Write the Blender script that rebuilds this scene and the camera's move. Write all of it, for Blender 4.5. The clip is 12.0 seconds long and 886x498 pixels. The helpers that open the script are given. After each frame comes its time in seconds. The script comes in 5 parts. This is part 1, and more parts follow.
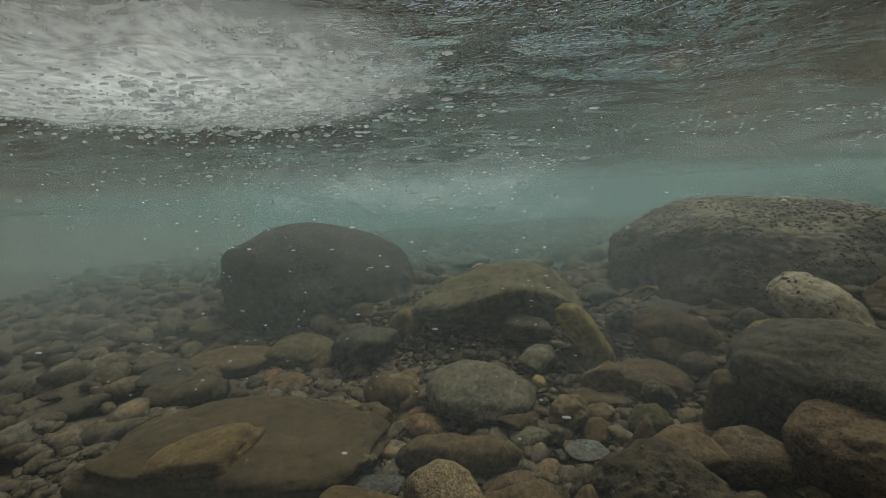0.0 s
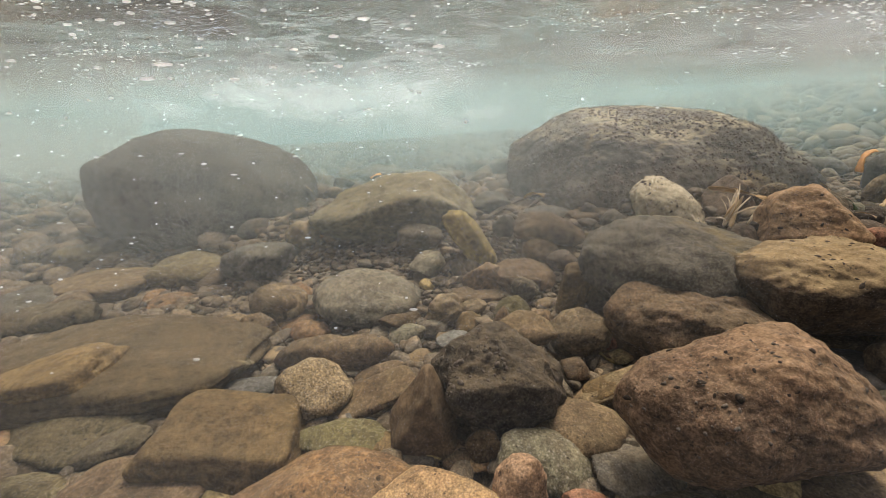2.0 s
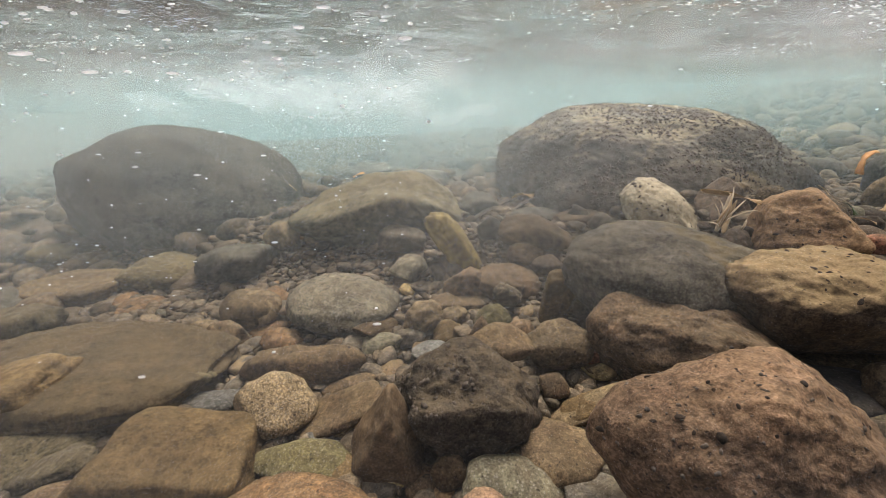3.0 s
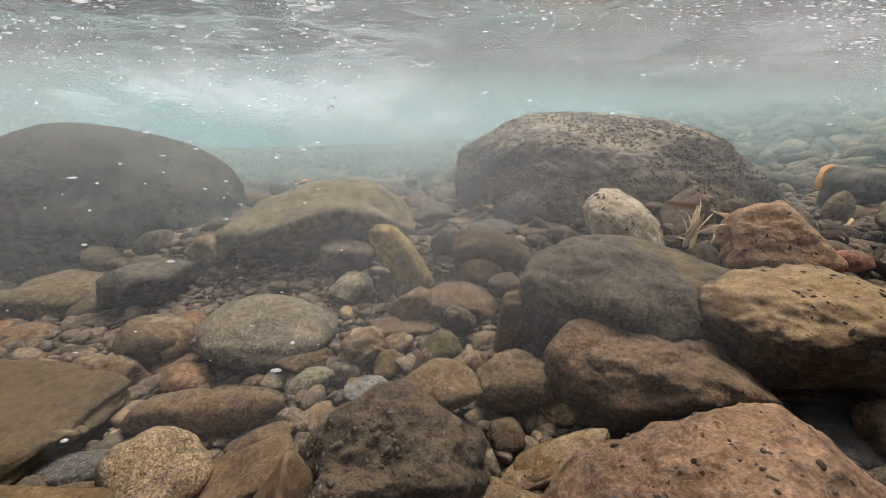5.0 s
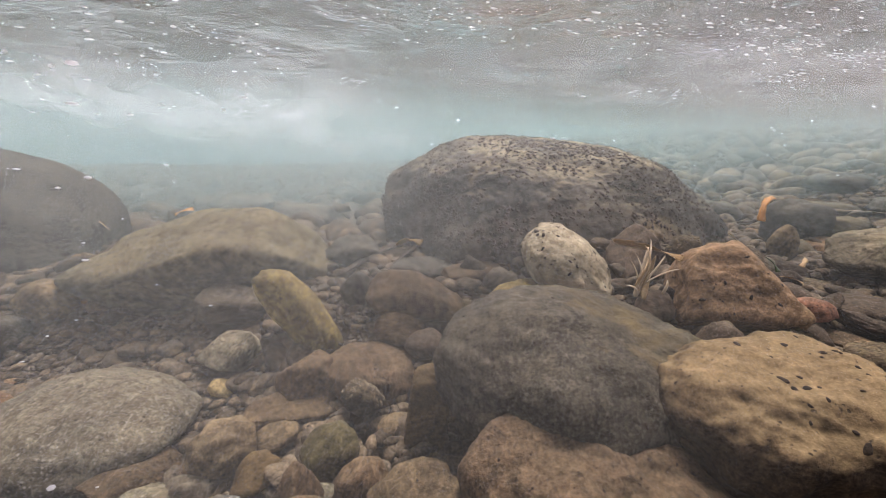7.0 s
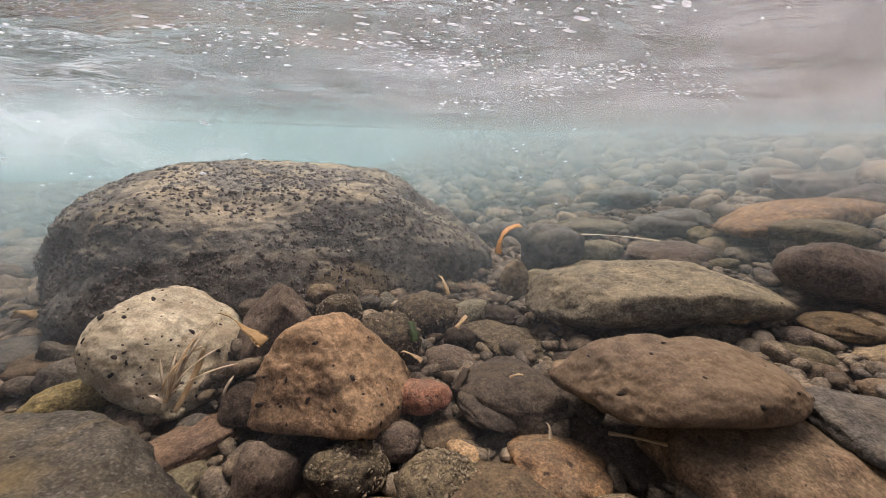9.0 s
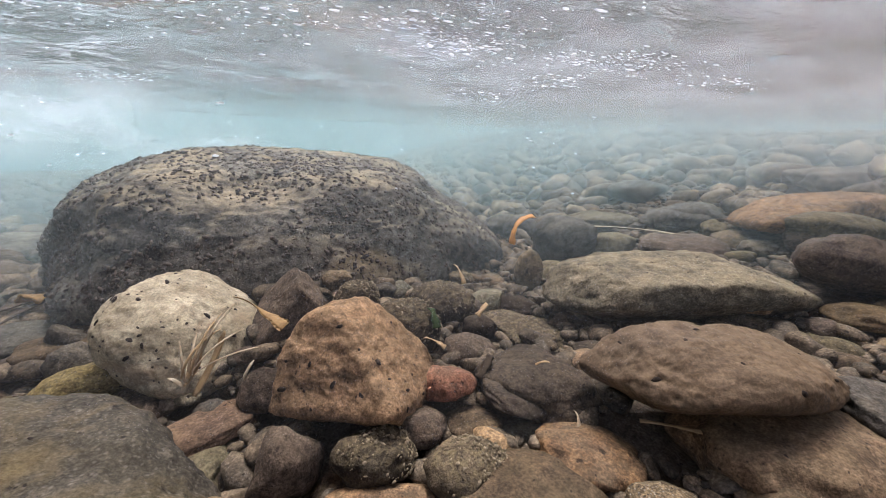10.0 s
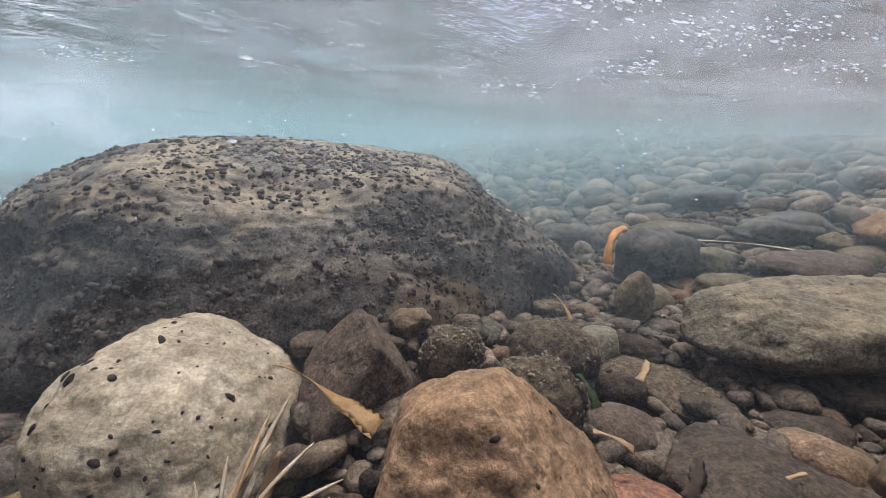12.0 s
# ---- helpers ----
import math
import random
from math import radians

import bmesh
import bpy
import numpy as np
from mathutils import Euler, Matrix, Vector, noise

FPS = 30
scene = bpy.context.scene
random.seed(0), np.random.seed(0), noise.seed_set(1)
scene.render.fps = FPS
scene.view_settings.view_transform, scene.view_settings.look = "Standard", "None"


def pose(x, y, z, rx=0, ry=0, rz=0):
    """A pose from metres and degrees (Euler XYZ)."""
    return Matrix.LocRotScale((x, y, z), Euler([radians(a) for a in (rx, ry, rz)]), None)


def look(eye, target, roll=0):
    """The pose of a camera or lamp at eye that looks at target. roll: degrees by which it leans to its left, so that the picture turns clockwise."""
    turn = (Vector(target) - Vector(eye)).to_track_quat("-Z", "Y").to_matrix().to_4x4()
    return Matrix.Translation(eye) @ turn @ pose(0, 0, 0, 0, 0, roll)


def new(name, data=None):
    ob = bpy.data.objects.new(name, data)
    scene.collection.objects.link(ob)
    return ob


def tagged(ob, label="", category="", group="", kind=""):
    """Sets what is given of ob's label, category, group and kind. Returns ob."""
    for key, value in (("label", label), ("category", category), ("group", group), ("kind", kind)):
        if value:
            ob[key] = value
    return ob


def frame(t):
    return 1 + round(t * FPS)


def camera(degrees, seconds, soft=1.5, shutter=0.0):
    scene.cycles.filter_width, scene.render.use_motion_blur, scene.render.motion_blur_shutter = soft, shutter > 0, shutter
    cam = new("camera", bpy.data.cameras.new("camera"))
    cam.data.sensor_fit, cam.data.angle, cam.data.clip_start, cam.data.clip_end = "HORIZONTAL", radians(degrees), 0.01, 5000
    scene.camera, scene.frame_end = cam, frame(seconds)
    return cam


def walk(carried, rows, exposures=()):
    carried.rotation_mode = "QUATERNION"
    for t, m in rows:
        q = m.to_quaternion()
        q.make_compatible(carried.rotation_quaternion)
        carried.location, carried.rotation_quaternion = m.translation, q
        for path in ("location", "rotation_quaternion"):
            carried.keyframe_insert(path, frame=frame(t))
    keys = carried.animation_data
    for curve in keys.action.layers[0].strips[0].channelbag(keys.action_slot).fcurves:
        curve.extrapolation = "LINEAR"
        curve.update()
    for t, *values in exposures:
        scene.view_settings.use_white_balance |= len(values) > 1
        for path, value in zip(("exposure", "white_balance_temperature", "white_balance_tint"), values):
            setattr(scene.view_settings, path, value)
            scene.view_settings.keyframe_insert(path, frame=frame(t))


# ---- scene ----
cam = camera(101.0, 12.0, soft=0.8)
PATH = [
    (0, (0.1242, 0.1165, 0.3465), (-0.0535, 1.0903, 0.2048), -2.23),
    (0.2, (0.1475, 0.1188, 0.3434), (0.0437, 1.0738, 0.0657), -4.57),
    (0.5, (0.1916, 0.1296, 0.3410), (0.1443, 1.0641, -0.0118), -3.02),
    (1, (0.1684, 0.1772, 0.3269), (0.1897, 1.1092, -0.0350), -1.27),
    (1.5, (0.1670, 0.1461, 0.3098), (0.1763, 1.0866, -0.0298), -0.53),
    (2, (0.2269, 0.1309, 0.3210), (0.2132, 1.0634, -0.0399), -1.17),
    (2.5, (0.2271, 0.1286, 0.3270), (0.2226, 1.0511, -0.0590), -0.98),
    (3, (0.2632, 0.1672, 0.3223), (0.2512, 1.0962, -0.0476), -0.84),
    (3.5, (0.2646, 0.1771, 0.3058), (0.3173, 1.1152, -0.0366), 1.44),
    (3.7, (0.2720, 0.1789, 0.3100), (0.3482, 1.1137, -0.0370), 1.49),
    (5.3, (0.3088, 0.2578, 0.3015), (0.3663, 1.1959, -0.0400), 0.32),
    (5.5, (0.2997, 0.2644, 0.3075), (0.3605, 1.2009, -0.0377), -0.27),
    (6, (0.3347, 0.2969, 0.3034), (0.4358, 1.2340, -0.0308), 0.63),
    (6.5, (0.3467, 0.3143, 0.2980), (0.4778, 1.2549, -0.0151), 1.04),
    (6.7, (0.3609, 0.3405, 0.2974), (0.5107, 1.2819, -0.0048), 1.62),
    (8.3, (0.6681, 0.3997, 0.3799), (0.9369, 1.3263, 0.1168), 1.50),
    (8.5, (0.7480, 0.4029, 0.3870), (1.0323, 1.3251, 0.1250), 1.11),
    (9, (0.8656, 0.3990, 0.3639), (1.1728, 1.3077, 0.0812), 1.32),
    (9.5, (0.8905, 0.3713, 0.3802), (1.1829, 1.2762, 0.0710), 1.18),
    (10, (0.8380, 0.4137, 0.3463), (1.1550, 1.3169, 0.0571), 2.17),
    (10.5, (0.7725, 0.4611, 0.3512), (1.1104, 1.3652, 0.0896), 2.37),
    (11, (0.7675, 0.4861, 0.3508), (1.0711, 1.4039, 0.0950), 1.98),
    (11.5, (0.7844, 0.5693, 0.3323), (1.0970, 1.4825, 0.0710), 1.93),
    (12, (0.7644, 0.6030, 0.3170), (1.1203, 1.4972, 0.0456), 2.87),
]
walk(cam, [(t, look(eye, target, roll)) for t, eye, target, roll in PATH],
     exposures=[(0.0, -1.45, 6300, -6), (0.2, -1.0, 6600, -2), (0.4, -0.65, 6800, 2), (0.6, -0.35, 6850, 6), (1.2, -0.05, 6850, 9), (2.0, 0.08, 6800, 12), (3.5, 0.15, 6450, 14), (5.5, 0.02, 6400, 17), (6.5, 0.05, 6350, 20), (8.5, 0.04, 6450, 24), (9.5, 0.17, 6250, 20), (10.5, 0.23, 5700, 19), (12.0, 0.0, 5700, 19)])
scene.cycles.transparent_max_bounces = 40

# ---------------------------------------------------------------- light
world = bpy.data.worlds.new("overcast_sky")
scene.world = world
world.use_nodes = True
wn, wl = world.node_tree.nodes, world.node_tree.links
sky = wn.new("ShaderNodeTexSky")
sky.sky_type, sky.sun_disc = "NISHITA", False
sky.sun_elevation, sky.sun_rotation = radians(66), radians(20)
sky.air_density, sky.dust_density = 1.0, 4.0
wl.new(sky.outputs[0], wn["Background"].inputs[0])
wn["Background"].inputs[1].default_value = 0.14
sun = new("sun", bpy.data.lights.new("sun", "SUN"))
sun.data.energy, sun.data.angle, sun.data.color = 3.3, radians(22), (1.0, 0.95, 0.88)
SUN_TO = Vector((-math.sin(radians(20)) * math.cos(radians(66)), -math.cos(radians(20)) * math.cos(radians(66)), -math.sin(radians(66))))
sun.matrix_world = look((0.6, 1.0, 6.0), Vector((0.6, 1.0, 6.0)) + SUN_TO)

WATER = 0.50          # height of the water's surface


# ---------------------------------------------------------------- materials
class Nodes:
    """A small helper to wire shader nodes."""
    def __init__(self, name):
        self.m = bpy.data.materials.new(name)
        self.m.use_nodes = True
        self.t = self.m.node_tree
        self.bsdf = self.t.nodes["Principled BSDF"]
        self.out = self.t.nodes["Material Output"]

    def node(self, kind, **values):
        n = self.t.nodes.new(kind)
        for key, value in values.items():
            setattr_safe(n, key, value)
        return n

    def link(self, a, b):
        self.t.links.new(a, b)


def setattr_safe(n, key, value):
    n.inputs[key.replace("_", " ")].default_value = value


def rgb(c):
    return (*c, 1.0)


def noise_tex(k, coord, scale, detail=3.0, rough=0.55, twist=0.0):
    n = k.node("ShaderNodeTexNoise", Scale=scale, Detail=detail, Roughness=rough, Distortion=twist)
    k.link(coord, n.inputs["Vector"])
    return n.outputs["Fac"]


def ramp(k, fac, lo, hi, a=0.0, b=1.0):
    n = k.node("ShaderNodeMapRange")
    n.clamp = True
    for socket, value in zip(("From Min", "From Max", "To Min", "To Max"), (lo, hi, a, b)):
        n.inputs[socket].default_value = value
    k.link(fac, n.inputs["Value"])
    return n.outputs["Result"]


def mix(k, fac, a, b):
    n = k.node("ShaderNodeMix")
    n.data_type = "RGBA"
    for socket, value in ((n.inputs[0], fac), (n.inputs[6], a), (n.inputs[7], b)):
        if isinstance(value, bpy.types.NodeSocket):
            k.link(value, socket)
        else:
            socket.default_value = value if isinstance(value, float) else rgb(value)
    return n.outputs[2]


def math_node(k, op, a, b):
    n = k.node("ShaderNodeMath")
    n.operation = op
    for socket, value in ((n.inputs[0], a), (n.inputs[1], b)):
        if isinstance(value, bpy.types.NodeSocket):
            k.link(value, socket)
        else:
            socket.default_value = value
    return n.outputs[0]


def cell_pits(k, p, scale, most):
    """Scattered small hollows of uneven size."""
    v = k.node("ShaderNodeTexVoronoi", Scale=scale)
    k.link(p, v.inputs["Vector"])
    part_of = k.node("ShaderNodeSeparateColor")
    k.link(v.outputs["Color"], part_of.inputs[0])
    size = math_node(k, "MULTIPLY", math_node(k, "POWER", part_of.outputs[0], 3.0), most)
    return ramp(k, math_node(k, "SUBTRACT", v.outputs["Distance"], size), -0.05, 0.02, 1.0, 0.0)


def rock_material(name, base, second, spot=(0.03, 0.025, 0.02), spots=0.35, silt=(0.22, 0.17, 0.10), silt_and_light=0.45,
                  patch=16.0, grain=120.0, speck=0.0, relief=1.0, island=False, vary=0.25, grit=0.30, pits=0.8, edge=0.22, stains=None, stained=0.54, level=0.25, crumb=1.7):
    """Wet river rock: patches of two colours, soft blotches, pits, and a pale film where it lies level: silt, with the
    lit look of tops put into its colour.
    """
    k = Nodes(name)
    geo = k.node("ShaderNodeNewGeometry")
    info = k.node("ShaderNodeObjectInfo")
    chance = geo.outputs["Random Per Island"] if island else info.outputs["Random"]
    shift = k.node("ShaderNodeVectorMath")
    shift.operation = "MULTIPLY_ADD"
    k.link(geo.outputs["Position"], shift.inputs[0])
    shift.inputs[1].default_value = (1, 1, 1)
    k.link(chance, shift.inputs[2])
    p = shift.outputs[0]
    bend = k.node("ShaderNodeVectorMath")
    bend.operation = "MULTIPLY_ADD"
    ragged = k.node("ShaderNodeTexNoise", Scale=180.0, Detail=2.0)
    k.link(p, ragged.inputs["Vector"])
    k.link(ragged.outputs["Color"], bend.inputs[0])
    bend.inputs[1].default_value = (0.006, 0.006, 0.006)
    k.link(p, bend.inputs[2])
    bent = bend.outputs[0]
    wide = noise_tex(k, p, patch, 4.0, 0.6, 0.4)
    blotch = noise_tex(k, p, patch * 2.7, 6.0, 0.68, 0.3)
    stain = noise_tex(k, p, patch * 3.9, 5.0, 0.7, 0.6)
    fine = noise_tex(k, p, grain, 5.0, 0.7)
    mottle = noise_tex(k, p, 420.0, 3.0, 0.65)
    colour = mix(k, ramp(k, wide, 0.40, 0.60), base, second)
    colour = mix(k, ramp(k, stain, 0.53, 0.66, 0.0, spots), colour, spot)
    tone = k.node("ShaderNodeHueSaturation")
    k.link(colour, tone.inputs["Color"])
    k.link(math_node(k, "MULTIPLY", ramp(k, blotch, 0.32, 0.68, 1.0 - grit * 1.25, 1.0 + grit * 1.25), math_node(k, "MULTIPLY", ramp(k, fine, 0.34, 0.66, 1.0 - grit, 1.0 + grit), ramp(k, mottle, 0.36, 0.64, 1.0 - grit * 0.8, 1.0 + grit * 0.8))), tone.inputs["Value"])
    colour = tone.outputs[0]
    pit = math_node(k, "MULTIPLY", math_node(k, "MAXIMUM", cell_pits(k, bent, 120.0, 0.30), cell_pits(k, bent, 260.0, 0.40)), ramp(k, stain, 0.46, 0.58))
    if speck:
        dots = k.node("ShaderNodeTexVoronoi", Scale=grain * 1.7)
        k.link(p, dots.inputs["Vector"])
        colour = mix(k, ramp(k, dots.outputs["Distance"], 0.16, 0.34, speck, 0.0), colour, (0.5, 0.46, 0.38))
        dark = k.node("ShaderNodeTexVoronoi", Scale=grain * 1.1)
        k.link(p, dark.inputs["Vector"])
        colour = mix(k, ramp(k, dark.outputs["Distance"], 0.14, 0.30, speck, 0.0), colour, (0.03, 0.03, 0.028))
    # paler by upward slope: silt, and light on the tops painted in with it
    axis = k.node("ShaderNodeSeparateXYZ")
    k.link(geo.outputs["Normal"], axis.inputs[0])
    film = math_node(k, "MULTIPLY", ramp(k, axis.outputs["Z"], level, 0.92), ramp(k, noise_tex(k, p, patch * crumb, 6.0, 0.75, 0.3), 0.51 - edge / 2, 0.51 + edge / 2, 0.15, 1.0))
    film = math_node(k, "MULTIPLY", film, silt_and_light)
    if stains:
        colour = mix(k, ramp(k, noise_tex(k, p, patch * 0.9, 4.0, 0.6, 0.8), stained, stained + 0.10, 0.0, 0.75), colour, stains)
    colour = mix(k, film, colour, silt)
    colour = mix(k, math_node(k, "MULTIPLY", pit, pits), colour, (0.022, 0.018, 0.014))
    own = k.node("ShaderNodeHueSaturation")
    k.link(colour, own.inputs["Color"])
    dust = math_node(k, "MULTIPLY", ramp(k, fine, 0.36, 0.64, 1.0 - grit * 0.4, 1.0 + grit * 0.4), ramp(k, mottle, 0.38, 0.62, 1.0 - grit * 0.5, 1.0 + grit * 0.5))
    k.link(math_node(k, "MULTIPLY", dust, ramp(k, chance, 0.0, 1.0, 1.0 - vary, 1.0 + vary)), own.inputs["Value"])
    k.link(own.outputs[0], k.bsdf.inputs["Base Color"])
    k.bsdf.inputs["Roughness"].default_value = 0.74
    k.bsdf.inputs["Specular IOR Level"].default_value = 0.14
    b1 = k.node("ShaderNodeBump", Strength=0.75 * relief, Distance=0.0038)
    k.link(math_node(k, "ADD", blotch, math_node(k, "MULTIPLY", stain, 0.6)), b1.inputs["Height"])
    b2 = k.node("ShaderNodeBump", Strength=0.6 * relief, Distance=0.0022)
    k.link(math_node(k, "SUBTRACT", fine, math_node(k, "MULTIPLY", pit, 0.9 * pits)), b2.inputs["Height"])
    k.link(b1.outputs[0], b2.inputs["Normal"])
    b3 = k.node("ShaderNodeBump", Strength=0.5 * relief, Distance=0.0012)
    k.link(mottle, b3.inputs["Height"])
    k.link(b2.outputs[0], b3.inputs["Normal"])
    k.link(b3.outputs[0], k.bsdf.inputs["Normal"])
    return k.m


def plain_material(name, base, second, scale=60.0, rough=0.6, spec=0.2, through=0.0):
    k = Nodes(name)
    geo = k.node("ShaderNodeNewGeometry")
    colour = mix(k, ramp(k, noise_tex(k, geo.outputs["Position"], scale, 5.0, 0.7), 0.35, 0.65), base, second)
    k.link(colour, k.bsdf.inputs["Base Color"])
    k.bsdf.inputs["Roughness"].default_value = rough
    k.bsdf.inputs["Specular IOR Level"].default_value = spec
    bump = k.node("ShaderNodeBump", Strength=0.4, Distance=0.001)
    k.link(noise_tex(k, geo.outputs["Position"], scale * 6, 4.0, 0.6), bump.inputs["Height"])
    k.link(bump.outputs[0], k.bsdf.inputs["Normal"])
    return k.m


def water_material():
    """The surface seen from below: it mirrors the bed at a low angle and lets the sky in where a ripple tips up."""
    k = Nodes("water_surface")
    k.t.nodes.remove(k.bsdf)
    glass = k.node("ShaderNodeBsdfGlass", IOR=1.33, Roughness=0.02)
    glass.inputs["Color"].default_value = (0.90, 0.87, 0.88, 1)
    geo = k.node("ShaderNodeNewGeometry")
    stretch = k.node("ShaderNodeVectorMath")
    stretch.operation = "MULTIPLY"
    stretch.inputs[1].default_value = (0.55, 1.0, 1.0)
    k.link(geo.outputs["Position"], stretch.inputs[0])
    bump = k.node("ShaderNodeBump", Strength=1.0, Distance=0.014)
    k.link(noise_tex(k, stretch.outputs[0], 34.0, 4.0, 0.6), bump.inputs["Height"])
    riffle = k.node("ShaderNodeBump", Distance=0.020)
    k.link(noise_tex(k, stretch.outputs[0], 75.0, 3.0, 0.6), riffle.inputs["Height"])
    k.link(ramp(k, noise_tex(k, geo.outputs["Position"], 2.1, 2.0, 0.5), 0.47, 0.60, 0.1, 1.0), riffle.inputs["Strength"])
    k.link(bump.outputs[0], riffle.inputs["Normal"])
    k.link(riffle.outputs[0], glass.inputs["Normal"])
    k.link(glass.outputs[0], k.out.inputs["Surface"])
    return k.m


def silt_water_material(name, colour, low, high, scale, soft_edges=False, upper=0.0, passing=0.5):
    """Fine silt and air hanging in the water: a thin veil that scatters light and lets most of it pass."""
    k = Nodes(name)
    k.t.nodes.remove(k.bsdf)
    front, back, both = k.node("ShaderNodeBsdfDiffuse"), k.node("ShaderNodeBsdfTranslucent"), k.node("ShaderNodeMixShader")
    for n in (front, back):
        n.inputs["Color"].default_value = rgb(colour)
    both.inputs[0].default_value = passing
    k.link(front.outputs[0], both.inputs[1])
    k.link(back.outputs[0], both.inputs[2])
    clear, out = k.node("ShaderNodeBsdfTransparent"), k.node("ShaderNodeMixShader")
    geo = k.node("ShaderNodeNewGeometry")
    dense = ramp(k, noise_tex(k, geo.outputs["Position"], scale, 3.0, 0.55), 0.32, 0.68, low, high)
    if upper:
        high_up = k.node("ShaderNodeSeparateXYZ")
        k.link(geo.outputs["Position"], high_up.inputs[0])
        dense = math_node(k, "MULTIPLY", dense, ramp(k, high_up.outputs["Z"], 0.16, 0.36, 1.0, upper))
        dense = math_node(k, "MULTIPLY", dense, ramp(k, high_up.outputs["Z"], 0.38, 0.45, 1.0, 0.35))
    if soft_edges:
        uv = k.node("ShaderNodeUVMap")
        part = k.node("ShaderNodeSeparateXYZ")
        k.link(uv.outputs[0], part.inputs[0])
        dense = math_node(k, "MULTIPLY", dense, ramp(k, part.outputs["X"], 0.0, 1.0))
    k.link(dense, out.inputs[0])
    k.link(clear.outputs[0], out.inputs[1])
    k.link(both.outputs[0], out.inputs[2])
    k.link(out.outputs[0], k.out.inputs["Surface"])
    return k.m


def bubble_material():
    """Air under water: a silvery skin that mirrors the daylight, and white light coming through."""
    k = Nodes("air_bubble")
    k.bsdf.inputs["Base Color"].default_value = (0.96, 0.97, 1.0, 1)
    k.bsdf.inputs["Metallic"].default_value = 1.0
    k.bsdf.inputs["Roughness"].default_value = 0.16
    lit, both = k.node("ShaderNodeBsdfTranslucent"), k.node("ShaderNodeMixShader")
    lit.inputs["Color"].default_value = (0.98, 0.99, 1.0, 1)
    both.inputs[0].default_value = 0.8
    k.link(k.bsdf.outputs[0], both.inputs[1])
    k.link(lit.outputs[0], both.inputs[2])
    k.link(both.outputs[0], k.out.inputs["Surface"])
    return k.m


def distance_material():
    """Open water too far off to see anything in: a sheet that gives off its daylight itself, a little patchy."""
    k = Nodes("far_water_glow")
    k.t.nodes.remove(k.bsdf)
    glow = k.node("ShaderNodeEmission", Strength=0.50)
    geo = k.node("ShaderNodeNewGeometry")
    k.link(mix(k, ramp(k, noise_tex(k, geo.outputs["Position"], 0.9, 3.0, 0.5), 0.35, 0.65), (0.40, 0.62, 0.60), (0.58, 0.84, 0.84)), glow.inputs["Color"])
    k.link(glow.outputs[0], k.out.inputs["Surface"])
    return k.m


ROCKS = {}          # material and colour words by key


def warm(c):
    """Wet stone is a little lighter and warmer than the dry tone given."""
    return tuple(v * w for v, w in zip(c, (1.00, 1.01, 0.91)))


def rock(key, words, *args, **more):
    args = [warm(a) for a in args]
    if "silt" in more:
        more["silt"] = warm(more["silt"])
    ROCKS[key] = (rock_material("rock_" + key, *args, **more), words)


rock("boulder", "grey-brown algae-crusted", (0.122, 0.108, 0.088), (0.082, 0.074, 0.064), spots=0.5, silt=(0.36, 0.290, 0.185), silt_and_light=0.75, level=0.62, patch=6.0, grain=90.0, relief=1.1, vary=0.0, edge=0.12, stains=(0.27, 0.205, 0.110), stained=0.60)
rock("dimgrey", "dim dark grey", (0.095, 0.088, 0.074), (0.065, 0.060, 0.052), silt=(0.16, 0.14, 0.10), silt_and_light=0.5)
rock("olivegrey", "olive-grey", (0.125, 0.106, 0.068), (0.086, 0.076, 0.052), silt=(0.22, 0.175, 0.098), silt_and_light=0.6)
rock("cream", "pale cream", (0.42, 0.36, 0.26), (0.27, 0.22, 0.145), spots=0.45, spot=(0.17, 0.12, 0.065), silt=(0.42, 0.36, 0.265), silt_and_light=0.30, stains=(0.24, 0.175, 0.10), patch=20.0, vary=0.0, grit=0.19, relief=0.6, grain=90.0, pits=0.3)
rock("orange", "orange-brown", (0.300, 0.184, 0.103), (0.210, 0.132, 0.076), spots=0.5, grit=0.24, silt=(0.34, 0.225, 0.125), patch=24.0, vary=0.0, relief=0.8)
rock("greydome", "dark grey", (0.070, 0.060, 0.047), (0.050, 0.043, 0.035), silt=(0.110, 0.090, 0.055), silt_and_light=0.3, stains=(0.160, 0.118, 0.046), stained=0.57, patch=9.0, speck=0.12, vary=0.0)
# level top painted extra pale over a dark base, for the light on it
rock("pitted", "yellow-topped brown", (0.066, 0.044, 0.027), (0.044, 0.031, 0.021), silt=(0.41, 0.29, 0.15), silt_and_light=0.80, level=0.38, edge=1.0, spots=0.5, vary=0.0, relief=0.5)
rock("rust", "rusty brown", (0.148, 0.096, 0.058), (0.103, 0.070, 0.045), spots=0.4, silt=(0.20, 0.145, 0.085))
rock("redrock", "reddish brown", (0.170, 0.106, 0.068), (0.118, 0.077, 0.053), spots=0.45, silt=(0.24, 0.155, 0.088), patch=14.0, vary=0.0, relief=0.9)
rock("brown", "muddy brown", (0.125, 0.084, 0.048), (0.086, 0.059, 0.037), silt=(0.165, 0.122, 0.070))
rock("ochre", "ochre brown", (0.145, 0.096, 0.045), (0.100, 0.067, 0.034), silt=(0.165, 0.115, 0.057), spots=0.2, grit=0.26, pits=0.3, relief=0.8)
rock("slab", "silt-filmed brown", (0.086, 0.062, 0.034), (0.060, 0.045, 0.027), silt=(0.098, 0.071, 0.038), silt_and_light=0.7, spots=0.3, grit=0.22, pits=0.25, relief=0.6, patch=10.0)
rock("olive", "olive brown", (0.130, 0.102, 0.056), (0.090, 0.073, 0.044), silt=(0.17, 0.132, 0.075))
